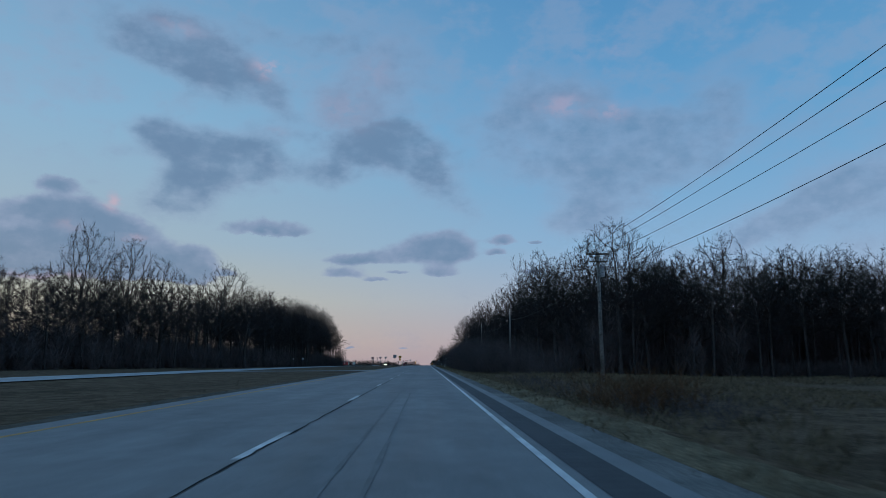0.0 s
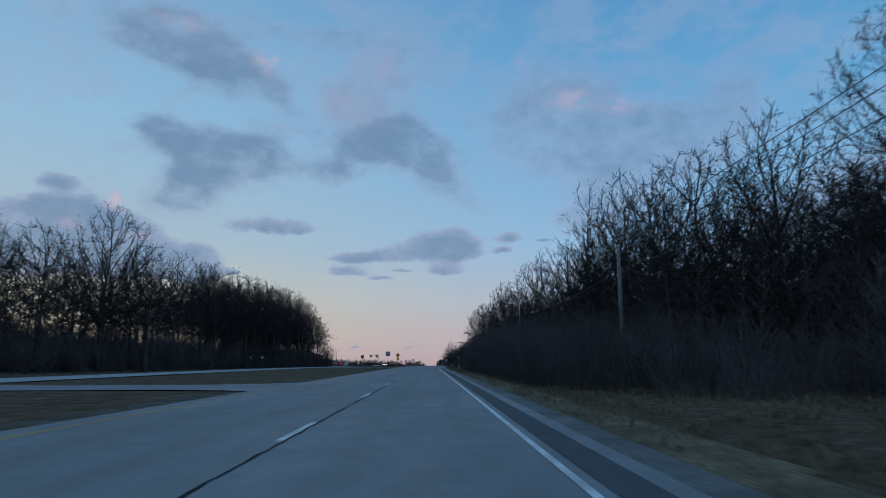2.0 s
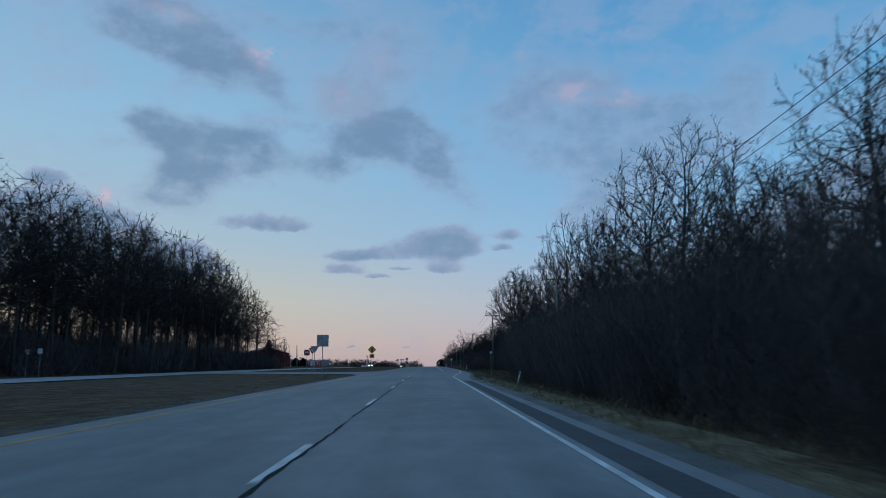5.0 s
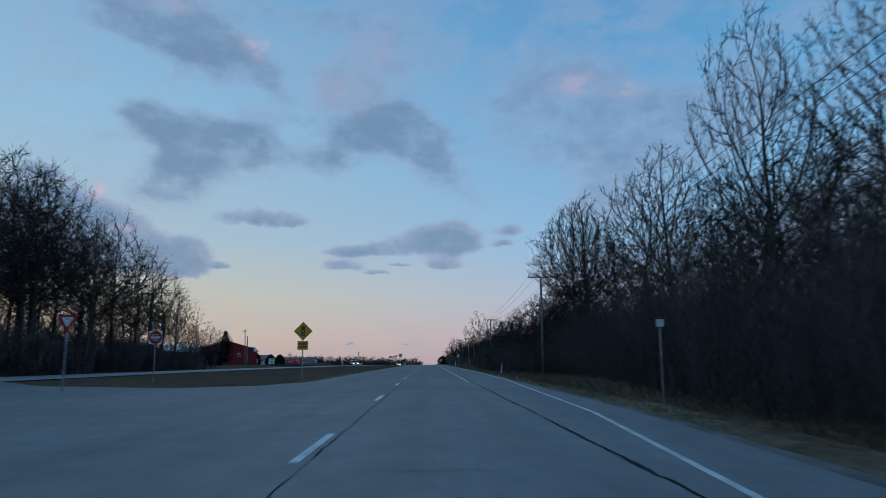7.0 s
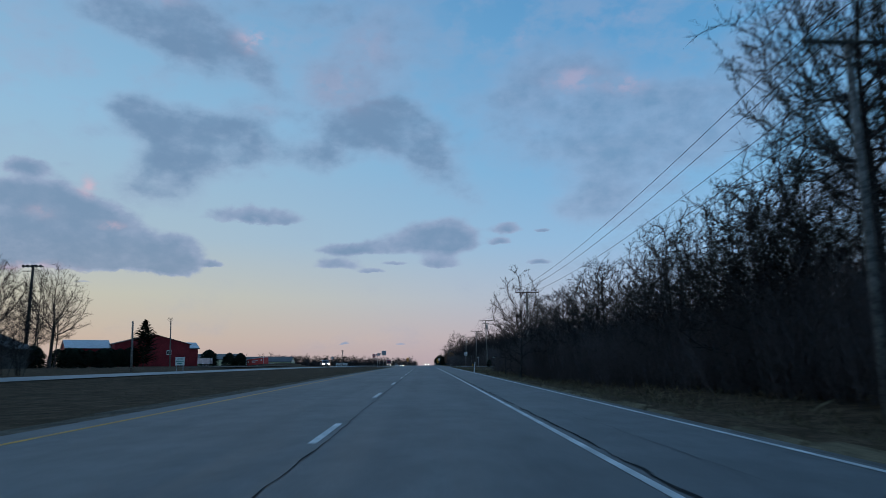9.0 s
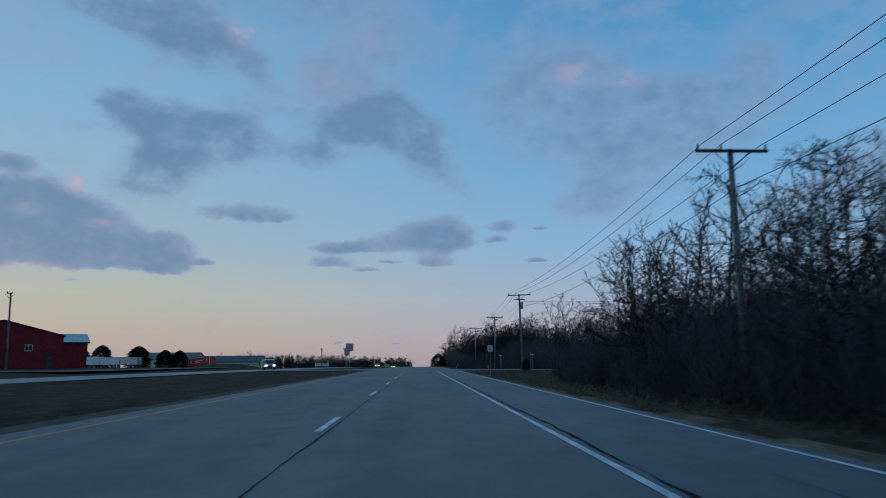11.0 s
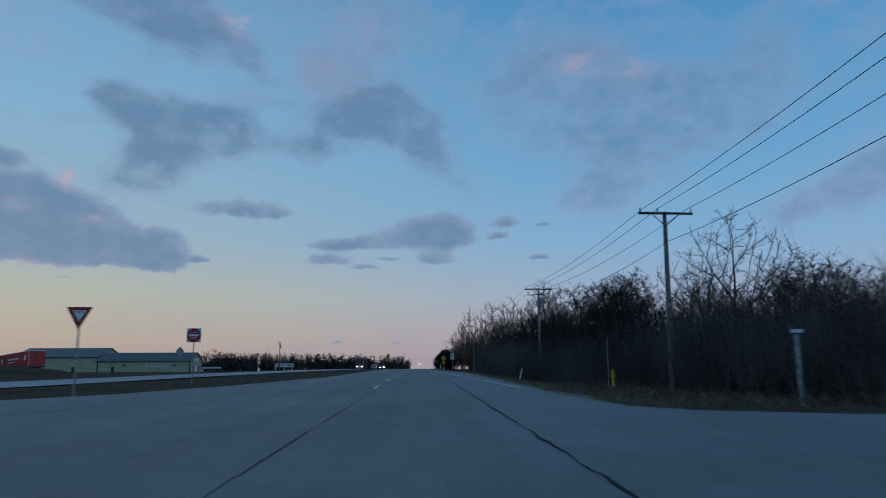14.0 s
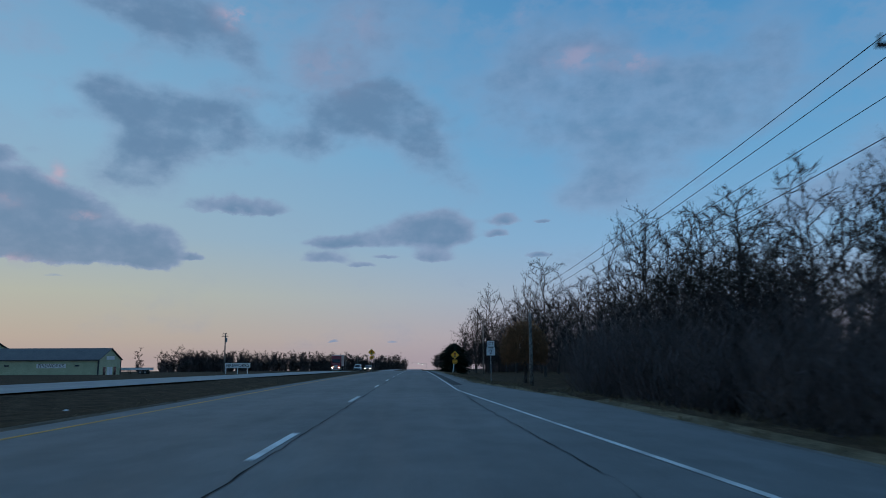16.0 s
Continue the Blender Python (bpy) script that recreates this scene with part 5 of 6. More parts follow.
# ---- power line ----
def pole(x, y, h, lean=0.0, can=False, arm=3.1):
    ob = thing("utility_pole", spot(x, y) @ pose(0, 0, 0, 0, lean, 0), "weathered wooden utility pole with a crossarm", "utility pole", "power line")
    part("post", Shape().tube([(0, 0, -0.8), (0, 0, h * 0.5), (0, 0, h)], (0.17, 0.145, 0.11), 10), M_POLE, ob, smooth=True)
    if arm:
        part("crossarm", Shape().box(0, -0.16, h - 0.12, arm, 0.1, 0.13), M_ARM, ob)
        for s in (-1, 1):
            part("brace", Shape().tube([(s * 0.75, -0.14, h - 0.18), (0, -0.14, h - 0.85)], (0.025, 0.025), 4), M_ARM, ob)
        for dx in (-arm / 2 + 0.1, -0.45, arm / 2 - 0.1):
            part("insulator", Shape().tube([(dx, -0.16, h - 0.06), (dx, -0.16, h + 0.04), (dx, -0.16, h + 0.1), (dx, -0.16, h + 0.17)], (0.02, 0.055, 0.03, 0.05), 8), M_CERAMIC, ob)
    if can:
        part("transformer", Shape().tube([(0.3, -0.1, h - 2.0), (0.3, -0.1, h - 1.95), (0.3, -0.1, h - 1.15), (0.3, -0.1, h - 1.05)], (0.16, 0.2, 0.2, 0.12), 12), M_CAN, ob)
        part("lower_arm", Shape().box(0, -0.16, h - 0.75, 1.5, 0.09, 0.1), M_ARM, ob)
    return ob


POLES = [(13.7, -2.0, 10.8, 0.0), (14.1, 53.0, 10.5, 0.0), (13.3, 105.0, 9.9, 0.0), (13.4, 160.0, 10.6, 0.0), (13.2, 219.0, 10.6, 0.0), (12.45, 284.9, 11.5, 0.0),
         (12.6, 352.0, 10.6, 0.0), (13.35, 416.4, 10.3, -1.6), (13.6, 452.3, 10.1, 0.6), (13.2, 490.6, 9.95, 0.0), (12.0, 600.0, 10.0, 0.0), (11.5, 660.0, 10.0, 0.0), (11.0, 730.0, 10.0, 0.0)]
for i, (x, y, h, lean) in enumerate(POLES):
    pole(x, y, h, lean, can=i in (1, 7, 9), arm={1: 1.9, 2: 0.0, 3: 0.0}.get(i, 3.1))
lone = pole(8.9, 529.0, 6.0, arm=0.0)
tagged(lone, "plain wooden service pole without a crossarm", "utility pole")


def wire(a, b, sag, r=0.016, steps=14):
    pts = []
    for i in range(steps + 1):
        f = i / steps
        p = Vector(a).lerp(Vector(b), f)
        p.z -= sag * 4 * f * (1 - f)
        pts.append(p)
    return Shape().tube(pts, [r] * len(pts), 4)


for (xa, ya, ha, la), (xb, yb, hb, lb) in zip(POLES, POLES[1:]):
    span = thing("power_wires", pose(0, 0, 0), "thin dark overhead power wires between poles", "power wires", "power line spans")
    for dx, dz, sag in ((-1.3, 0.16, 0.7), (-0.45, 0.16, 0.75), (1.3, 0.16, 0.7), (0.12, -1.7, 0.8)):
        ta, tb = math.tan(radians(la)), math.tan(radians(lb))
        a = (xa + dx + ta * ha, ya - 0.16, gz(ya) + land(xa, ya) + ha + dz)
        b = (xb + dx + tb * hb, yb - 0.16, gz(yb) + land(xb, yb) + hb + dz)
        part("wire", wire(a, b, sag * (yb - ya) / 55), M_WIRE, span)
span = thing("power_wires", pose(0, 0, 0), "thin service wire crossing to a far pole", "power wires", "power line spans")
for dz in (0.0, -0.35):
    part("wire", wire((13.1, 416.3, 9.0 + dz), (38.9, 427.6, 10.35 + 0.6 * dz), 0.25), M_WIRE, span)
pole(39.0, 427.6, 10.8)


# ---- road signs ----
def ngon(n, r, start=0.0):
    return [(r * math.cos(start + 2 * math.pi * i / n), r * math.sin(start + 2 * math.pi * i / n)) for i in range(n)]


def rounded(w, h, r=0.05, k=3):
    out = []
    for cx, cz, a in ((w / 2 - r, h / 2 - r, 0), (-w / 2 + r, h / 2 - r, 90), (-w / 2 + r, -h / 2 + r, 180), (w / 2 - r, -h / 2 + r, 270)):
        out += [(cx + r * math.cos(radians(a + 90 * i / k)), cz + r * math.sin(radians(a + 90 * i / k))) for i in range(k + 1)]
    return out


def shifted(outline, dx, dz):
    return [(x + dx, z + dz) for x, z in outline]


def sign(x, y, name, label, height, turn=0.0, post=0.06, lean=0.0, base=None):
    ob = thing(name, (spot(x, y, 0, turn) if base is None else pose(x, y, gz(y) + base, 0, 0, turn)) @ pose(0, 0, 0, 0, lean, 0), label, "road sign")
    part("post", Shape().box(0, 0.04, height / 2 - 0.3, post, 0.045, height + 0.6, bevel=0.01), M_STEEL, ob)
    return ob


def face(ob, name, outline, z, material, depth=0.0, thick=0.006, label=""):
    return part(name, Shape().plate(shifted(outline, 0, z), -depth - thick, -depth), material, ob, label)


DIAMOND = lambda r: [(r, 0), (0, r), (-r, 0), (0, -r)]
TRIANGLE = lambda w: [(w / 2, 0), (-w / 2, 0), (0, -w * 0.87)]

for x, y, z in ((-9.1, 201.5, 3.4), (-9.1, 408.2, 3.42)):
    ob = sign(x, y, "median_sign", "square grey-backed sign on a steel post in the median", z + land(x, y) * -1)
    face(ob, "plate", rounded(0.94, 0.94), z - land(x, y) - 0.47, M_SIGN_BACK)
    face(ob, "stiffener", rounded(0.1, 0.9, 0.01), z - land(x, y) - 0.47, M_STEEL, 0.008, 0.03)
for x, y, z in ((-12.96, 220.8, 2.98), (-11.0, 422.2, 3.12)):
    ob = sign(x, y, "yield_sign", "yield sign seen from its grey metal back", z - land(x, y))
    face(ob, "plate", TRIANGLE(0.92), z - land(x, y), M_SIGN_BACK)
for x, y, z in ((-15.6, 234.8, 3.1), (-12.62, 440.3, 3.2)):
    ob = sign(x, y, "yield_sign", "red and white triangular yield sign", z - land(x, y))
    zz = z - land(x, y)
    face(ob, "plate", TRIANGLE(0.95), zz, M_SIGN_RED)
    face(ob, "field", TRIANGLE(0.48), zz - 0.12, M_SIGN_WHITE, 0.008, 0.003)
    part("word", lettering("YIELD", 0.09, M_SIGN_RED), None, ob, at=pose(0, -0.014, zz - 0.19))
for x, y, z in ((-19.8, 254.4, 3.3), (-14.97, 460.1, 3.42)):
    zz = z - land(x, y)
    ob = sign(x, y, "do_not_enter_sign", "white square do-not-enter sign with a red disc", zz)
    face(ob, "plate", rounded(0.92, 0.92), zz - 0.46, M_SIGN_WHITE)
    face(ob, "disc", ngon(28, 0.45), zz - 0.46, M_SIGN_RED, 0.008, 0.003)
    face(ob, "bar", rounded(0.64, 0.14, 0.01), zz - 0.46, M_SIGN_WHITE, 0.013, 0.003)
    part("word", lettering("DO NOT", 0.13, M_SIGN_WHITE), None, ob, at=pose(0, -0.016, zz - 0.28))
    part("word", lettering("ENTER", 0.13, M_SIGN_WHITE), None, ob, at=pose(0, -0.016, zz - 0.65))


def signal_sign(x, y, top, lettered=True):
    zz = top - land(x, y)
    ob = sign(x, y, "signal_ahead_sign", "yellow diamond traffic-signal-ahead sign with a yellow plaque", zz)
    c = zz - 0.65
    face(ob, "border", DIAMOND(0.66), c, M_SIGN_YELLOW)
    for a, b in (((0.61, 0), (0, 0.61)), ((0, 0.61), (-0.61, 0)), ((-0.61, 0), (0, -0.61)), ((0, -0.61), (0.61, 0))):
        dx, dz = (b[0] - a[0]), (b[1] - a[1])
        nx, nz = -dz * 0.017, dx * 0.017
        face(ob, "border_line", [a, b, (b[0] - nx, b[1] - nz), (a[0] - nx, a[1] - nz)][::-1], c, M_SIGN_BLACK, 0.007, 0.003)
    face(ob, "signal_body", rounded(0.26, 0.68, 0.02), c, M_SIGN_BLACK, 0.008, 0.003)
    for dz, m in ((0.22, M_SIGN_RED), (0.0, M_SIGN_YELLOW), (-0.22, M_SIGN_TEAL)):
        face(ob, "signal_dot", shifted(ngon(16, 0.095), 0, dz), c, m, 0.013, 0.003)
    face(ob, "plaque", rounded(0.75, 0.6, 0.04), c - 1.0, M_SIGN_YELLOW)
    for dz, w in ((0.1, 0.5), (-0.1, 0.56)):
        face(ob, "word_bar", rounded(w, 0.09, 0.01), c - 1.0 + dz, M_SIGN_BLACK, 0.007, 0.003)
    return ob


signal_sign(-9.6, 254.7, 3.9)
signal_sign(-8.9, 604.0, 4.2)
signal_sign(5.6, 580.0, 3.2)

ob = sign(6.9, 228.8, "marker_sign", "small white marker plate on a steel post", 2.9, base=-0.36)
face(ob, "plate", rounded(0.26, 0.24, 0.02), 2.7, M_SIGN_WHITE)
face(ob, "top_band", rounded(0.26, 0.05, 0.01), 2.85, M_SIGN_BLACK, 0.007, 0.003)
ob = sign(13.1, 438.8, "marker_sign", "small white marker plate with dark bands on a wooden post", 2.8, post=0.16, base=-0.5)
face(ob, "plate", rounded(0.46, 0.22, 0.02), 2.68, M_SIGN_WHITE)
for dz in (-0.09, 0.09):
    face(ob, "band", rounded(0.46, 0.05, 0.01), 2.68 + dz, M_SIGN_BLACK, 0.007, 0.003)
ob = sign(16.8, 430.8, "stop_sign", "stop sign turned edge-on beside the side road", 2.9, 86, base=-0.2)
face(ob, "plate", ngon(8, 0.4, math.pi / 8), 2.5, M_SIGN_RED)
face(ob, "back", ngon(8, 0.4, math.pi / 8), 2.5, M_SIGN_BACK, -0.03, 0.02)

ob = sign(8.0, 407.2, "speed_limit_sign", "white speed limit 55 sign on a steel post", 3.1, base=0.0)
face(ob, "plate", rounded(0.6, 0.75), 2.73, M_SIGN_WHITE)
part("word", lettering("SPEED", 0.14, M_SIGN_BLACK), None, ob, at=pose(0, -0.012, 2.99))
part("word", lettering("LIMIT", 0.14, M_SIGN_BLACK), None, ob, at=pose(0, -0.012, 2.86))
part("number", lettering("55", 0.42, M_SIGN_BLACK), None, ob, at=pose(0, -0.012, 2.58))

ob = sign(4.95, 522.5, "route_marker", "white junction sign above a white route 2 marker", 2.75, base=-0.05)
face(ob, "junction_plate", rounded(0.53, 0.4, 0.03), 2.52, M_SIGN_WHITE)
part("word", lettering("JCT", 0.3, M_SIGN_BLACK), None, ob, at=pose(0, -0.012, 2.52))
face(ob, "route_plate", rounded(0.6, 0.6, 0.03), 2.0, M_SIGN_WHITE)
part("number", lettering("2", 0.45, M_SIGN_BLACK), None, ob, at=pose(0, -0.012, 1.93))
face(ob, "word_bar", rounded(0.42, 0.06, 0.01), 2.23, M_SIGN_BLACK, 0.007, 0.003)

ob = sign(-33.7, 511.5, "warning_sign", "diamond warning sign seen from its grey back", 3.6)
face(ob, "plate", DIAMOND(0.62), 3.2, M_SIGN_BACK)
ob = sign(15.0, 418.4, "street_name_sign", "small green street name sign on a post", 2.5, 10, base=-0.3)
face(ob, "plate", rounded(0.7, 0.2, 0.02), 2.4, M_SIGN_GREEN)
face(ob, "name_bar", rounded(0.5, 0.08, 0.01), 2.4, M_SIGN_WHITE, 0.007, 0.003)
for x, y in ((-36.4, 218.5), (-32.5, 214.0)):
    ob = sign(x - 6, y, "far_sign", "small pale sign before the far wood", 2.7, base=0.0)
    face(ob, "plate", rounded(0.45, 0.5, 0.05), 2.45, M_SIGN_WHITE)

for x, y, lean in ((5.3, 193.0, 16), (6.3, 273.6, 10), (6.95, 464.7, 14), (4.2, 560.0, 8), (4.0, 330.0, 6)):
    ob = thing("delineator_post", spot(x, y, -0.05) @ pose(0, 0, 0, 0, lean, 0), "white leaning delineator post on the verge", "delineator", "delineators")
    part("blade", Shape().box(0, 0, 0.55, 0.1, 0.035, 1.2, bevel=0.012), M_WHITE, ob)
    part("reflector", Shape().box(0, -0.021, 1.03, 0.07, 0.006, 0.12), M_SIGN_BACK, ob)

# fire hydrant with its marker post
ob = thing("fire_hydrant", spot(13.4, 463.0), "yellow-painted fire hydrant in dry grass", "fire hydrant")
part("barrel", Shape().tube([(0, 0, -0.1), (0, 0, 0.08), (0, 0, 0.08), (0, 0, 0.85), (0, 0, 0.9)], (0.17, 0.17, 0.11, 0.11, 0.15), 14), M_HYDRANT, ob, smooth=True)
part("bonnet", Shape().tube([(0, 0, 0.9), (0, 0, 1.0), (0, 0, 1.09), (0, 0, 1.12), (0, 0, 1.2)], (0.16, 0.145, 0.08, 0.035, 0.035), 14), M_HYDRANT, ob, smooth=True)
for a in (0, 180, 270):
    w = radians(a)
    part("outlet", Shape().tube([(0.08 * math.cos(w), 0.08 * math.sin(w), 0.72), (0.21 * math.cos(w), 0.21 * math.sin(w), 0.72)], (0.075, 0.075), 10), M_HYDRANT, ob)
ob = thing("marker_post", spot(13.15, 463.3), "tall thin steel marker post beside the hydrant", "post")
part("rod", Shape().tube([(0, 0, -0.3), (0, 0, 3.4)], (0.03, 0.03), 6), M_STEEL, ob)

# litter on the verge
for x, y, s in ((4.2, 50.8, 0.14), (5.0, 251.0, 0.12), (-11.5, 497.0, 0.1)):
    q = Shape()
    k = 9
    ring = [(s * math.cos(6.283 * i / k) * rng.uniform(0.6, 1), s * math.sin(6.283 * i / k) * rng.uniform(0.6, 1), 0.0) for i in range(k)]
    q.poly(ring + [(0.3 * a, 0.3 * b, s * rng.uniform(0.4, 0.6)) for a, b, c in ring], [tuple(range(k, 2 * k))] + [(i, (i + 1) % k, k + (i + 1) % k, k + i) for i in range(k)])
    ob = thing("litter", spot(x, y, -0.01), "crumpled white scrap lying in the grass", "litter")
    part("scrap", q, M_WHITE, ob)


# ---- buildings ----
def gable(ob, w, d, eave, ridge, wall, roof, trim, ridge_along="x", over=0.35, at=(0, 0), base=0.0):
    """A gabled block from its front corner at x = 0, running to -x by w and to +y by d."""
    ax, ay = at
    if ridge_along == "x":
        out = [(0, base), (d, base), (d, eave), (d / 2, ridge), (0, eave)]
        part("wall", Shape().along_x([(ay + y, z) for y, z in out], ax - w, ax), wall, ob)
        for s in (0, 1):
            y0, y1 = (-over, d / 2) if s == 0 else (d / 2, d + over)
            drop = (ridge - eave) * over / (d / 2)
            z0, z1 = (eave - drop, ridge) if s == 0 else (ridge, eave - drop)
            part("roof", Shape().along_x([(ay + y0, z0 + 0.03), (ay + y1, z1 + 0.03), (ay + y1, z1 + 0.18), (ay + y0, z0 + 0.18)], ax - w - over, ax + over), roof, ob)
        part("fascia", Shape().box(ax - w / 2, ay - over - 0.03, eave - 0.1, w + 2 * over, 0.06, 0.24), trim, ob)
    else:
        out = [(ax, base), (ax, eave), (ax - w / 2, ridge), (ax - w, eave), (ax - w, base)]
        part("wall", Shape().plate(out[::-1], ay, ay + d), wall, ob)
        drop = (ridge - eave) * over / (w / 2)
        for s in (0, 1):
            x0, x1 = (ax + over, ax - w / 2) if s == 0 else (ax - w / 2, ax - w - over)
            z0, z1 = (eave - drop, ridge) if s == 0 else (ridge, eave - drop)
            part("roof", Shape().plate([(x0, z0 + 0.03), (x0, z0 + 0.18), (x1, z1 + 0.18), (x1, z1 + 0.03)], ay - over, ay + d + over), roof, ob)


barn = thing("barn", spot(-61.2, 442.7, -0.1, 33), "large dark red metal-sided barn with a pale roof", "barn")
gable(barn, 17.6, 11.0, 5.6, 8.0, M_BARN, M_BARN_TRIM, M_BARN_TRIM, "y")
gable(barn, 16.0, 8.0, 4.9, 6.4, M_BARN, M_ROOF_PALE, M_TRIM_DARK, "x", at=(5.2, 11.6))
gable(barn, 9.6, 11.0, 4.6, 6.6, M_BARN, M_ROOF_PALE, M_BARN_TRIM, "x", at=(-18.02, 4.0))
win = part("window", Shape().box(-5.0, -0.03, 3.6, 1.1, 0.08, 1.1), M_WHITE, barn)
part("pane", Shape().box(-5.26, -0.08, 3.6, 0.42, 0.03, 0.85), M_GLASS, win)
part("pane", Shape().box(-4.74, -0.08, 3.6, 0.42, 0.03, 0.85), M_GLASS, win)
part("door", Shape().box(-1.8, -0.03, 1.05, 0.95, 0.08, 2.1), M_TRIM_DARK, barn)
for y in (12.6, 14.2, 16.0):
    part("door_trim", Shape().box(5.23, y, 2.3, 0.08, 0.25, 4.4), M_WHITE, barn)
for i in range(35):
    part("siding_rib", Shape().box(-0.25 - i * 0.5, -0.02, 2.7, 0.05, 0.04, 5.4), M_BARN, barn)
ob = thing("yard_sign", spot(-39.3, 374.6, -0.2), "white yard sign on two short posts", "sign")
part("panel", Shape().box(0, 0, 1.7, 1.45, 0.1, 1.3, bevel=0.03), M_WHITE, ob)
for dx in (-1.0, 1.0):
    part("post", Shape().box(dx * 0.5, 0.1, 0.5, 0.1, 0.1, 1.6), M_STEEL, ob)
for dz, w in ((0.35, 0.9), (0.0, 1.15), (-0.35, 0.8)):
    part("word_bar", Shape().box(0, -0.06, 1.7 + dz, w, 0.02, 0.12), M_SIGN_TEAL, ob)

house = thing("house", spot(-67.5, 377.0, 0.0, 4), "low brown house with a dark gable roof", "house")
gable(house, 14.0, 9.0, 3.2, 6.0, M_ARM, M_TRIM_DARK, M_TRIM_DARK, "y")
part("window", Shape().box(-4.0, -0.03, 1.7, 1.4, 0.08, 1.2), M_GLASS, house)
part("door", Shape().box(-7.2, -0.03, 1.05, 0.95, 0.08, 2.1), M_TRIM_DARK, house)

for x, y, h in ((-58.8, 423.2, 11.0), (-42.5, 364.4, 7.1)):
    ob = pole(x, y, h, -2.0, arm=0.9 if y > 400 else 0.0)

# sports light mast
ob = thing("light_mast", spot(-84.0, 410.0), "tall steel mast with a bank of floodlights", "light mast")
part("mast", Shape().tube([(0, 0, -0.5), (0, 0, 11), (0, 0, 21.5)], (0.42, 0.34, 0.24), 12), M_ARM, ob, smooth=True)
for dz in (20.2, 21.2):
    part("crossbar", Shape().box(0, 0, dz, 4.4, 0.16, 0.16), M_ARM, ob)
for i in range(5):
    fl = part("floodlight", Shape().tube([(-1.8 + 0.9 * i, -0.1, 21.35), (-1.8 + 0.9 * i, -0.45, 21.2), (-1.8 + 0.9 * i, -0.5, 21.2)], (0.14, 0.34, 0.3), 10), M_CHASSIS, ob)

shop = thing("shop_building", spot(-71.6, 630.0, -0.45), "long low pale green fireworks shop with a grey metal roof", "shop")
gable(shop, 28.5, 11.5, 3.8, 6.3, M_WALL_GREEN, M_ROOF_GREY, M_TRIM_DARK, "x")
for x in (0.02, -28.3):
    part("corner_trim", Shape().box(x, -0.04, 1.9, 0.35, 0.1, 3.8), M_TRIM_DARK, shop)
part("corner_trim", Shape().box(0.04, 11.4, 1.9, 0.1, 0.35, 3.8), M_TRIM_DARK, shop)
panel = part("sign_panel", Shape().box(-10.3, -0.06, 2.45, 6.4, 0.1, 0.95), M_WHITE, shop, "white sign panel")
part("word", lettering("FIREWORKS", 1.05, M_SIGN_BLACK, 0.02), None, panel, at=pose(-10.3, -0.13, 2.45))
for x in (-4.6, -20.0):
    part("wall_lamp", Shape().box(x, -0.12, 2.5, 0.9, 0.22, 0.36), M_TRIM_DARK, shop)
part("door", Shape().box(-23.6, -0.03, 1.05, 1.0, 0.08, 2.1), M_TRIM_DARK, shop)
for y in (3.0, 5.0, 6.4, 8.4):
    part("shop_window", Shape().box(0.03, y, 1.2, 0.08, 1.2, 1.9), M_GLASS if y in (3.0, 8.4) else M_WHITE, shop)
part("gable_sign", Shape().box(0.05, 5.75, 4.2, 0.1, 4.0, 0.8), M_WHITE, shop)
hall = thing("warehouse", spot(-101.2, 633.0, -0.4), "tall pale green metal warehouse with a grey roof", "warehouse")
gable(hall, 26.0, 17.0, 5.1, 7.9, M_WALL_GREEN, M_ROOF_GREY, M_TRIM_DARK, "x")
for x in (0.0, -25.8):
    part("corner_trim", Shape().box(x, -0.04, 2.15, 0.4, 0.1, 4.3), M_TRIM_DARK, hall)
part("door", Shape().box(-7.5, -0.03, 1.05, 1.0, 0.08, 2.1), M_TRIM_DARK, hall)
# roadside fireworks sign
ob = thing("roadside_sign", spot(-48.0, 658.0), "white fireworks roadside sign on posts", "sign")
part("panel", Shape().box(0, 0, 2.2, 6.6, 0.25, 1.3), M_WHITE, ob)
part("frame", Shape().box(0, 0.02, 2.92, 6.9, 0.35, 0.14), M_TRIM_DARK, ob)
part("word", lettering("FIREWORKS", 1.12, M_SIGN_BLACK, 0.02), None, ob, at=pose(0, -0.14, 2.2))
for dx in (-3.1, 0.0, 2.6):
    part("post", Shape().box(dx, 0.05, 0.7, 0.2, 0.2, 1.8), M_WHITE, ob)
pole(-44.6, 633.5, 9.4, -1.0, can=True, arm=0.8)
for x, y in ((-40.0, 930.0), (-22.0, 820.0), (-30.0, 760.0)):
    pole(x, y, 9.0, arm=1.6)


# ---- trailers and vehicles ----
def wheel(ob, x, y, r, w, name="wheel"):
    t = part(name, Shape().tube([(x - w / 2, y, r), (x - w / 2 + 0.03, y, r), (x + w / 2 - 0.03, y, r), (x + w / 2, y, r)], (r * 0.88, r, r, r * 0.88), 16), M_RUBBER, ob)
    part("rim", Shape().tube([(x - w / 2 - 0.01, y, r), (x + w / 2 + 0.01, y, r)], (r * 0.55, r * 0.55), 12), M_STEEL, t)


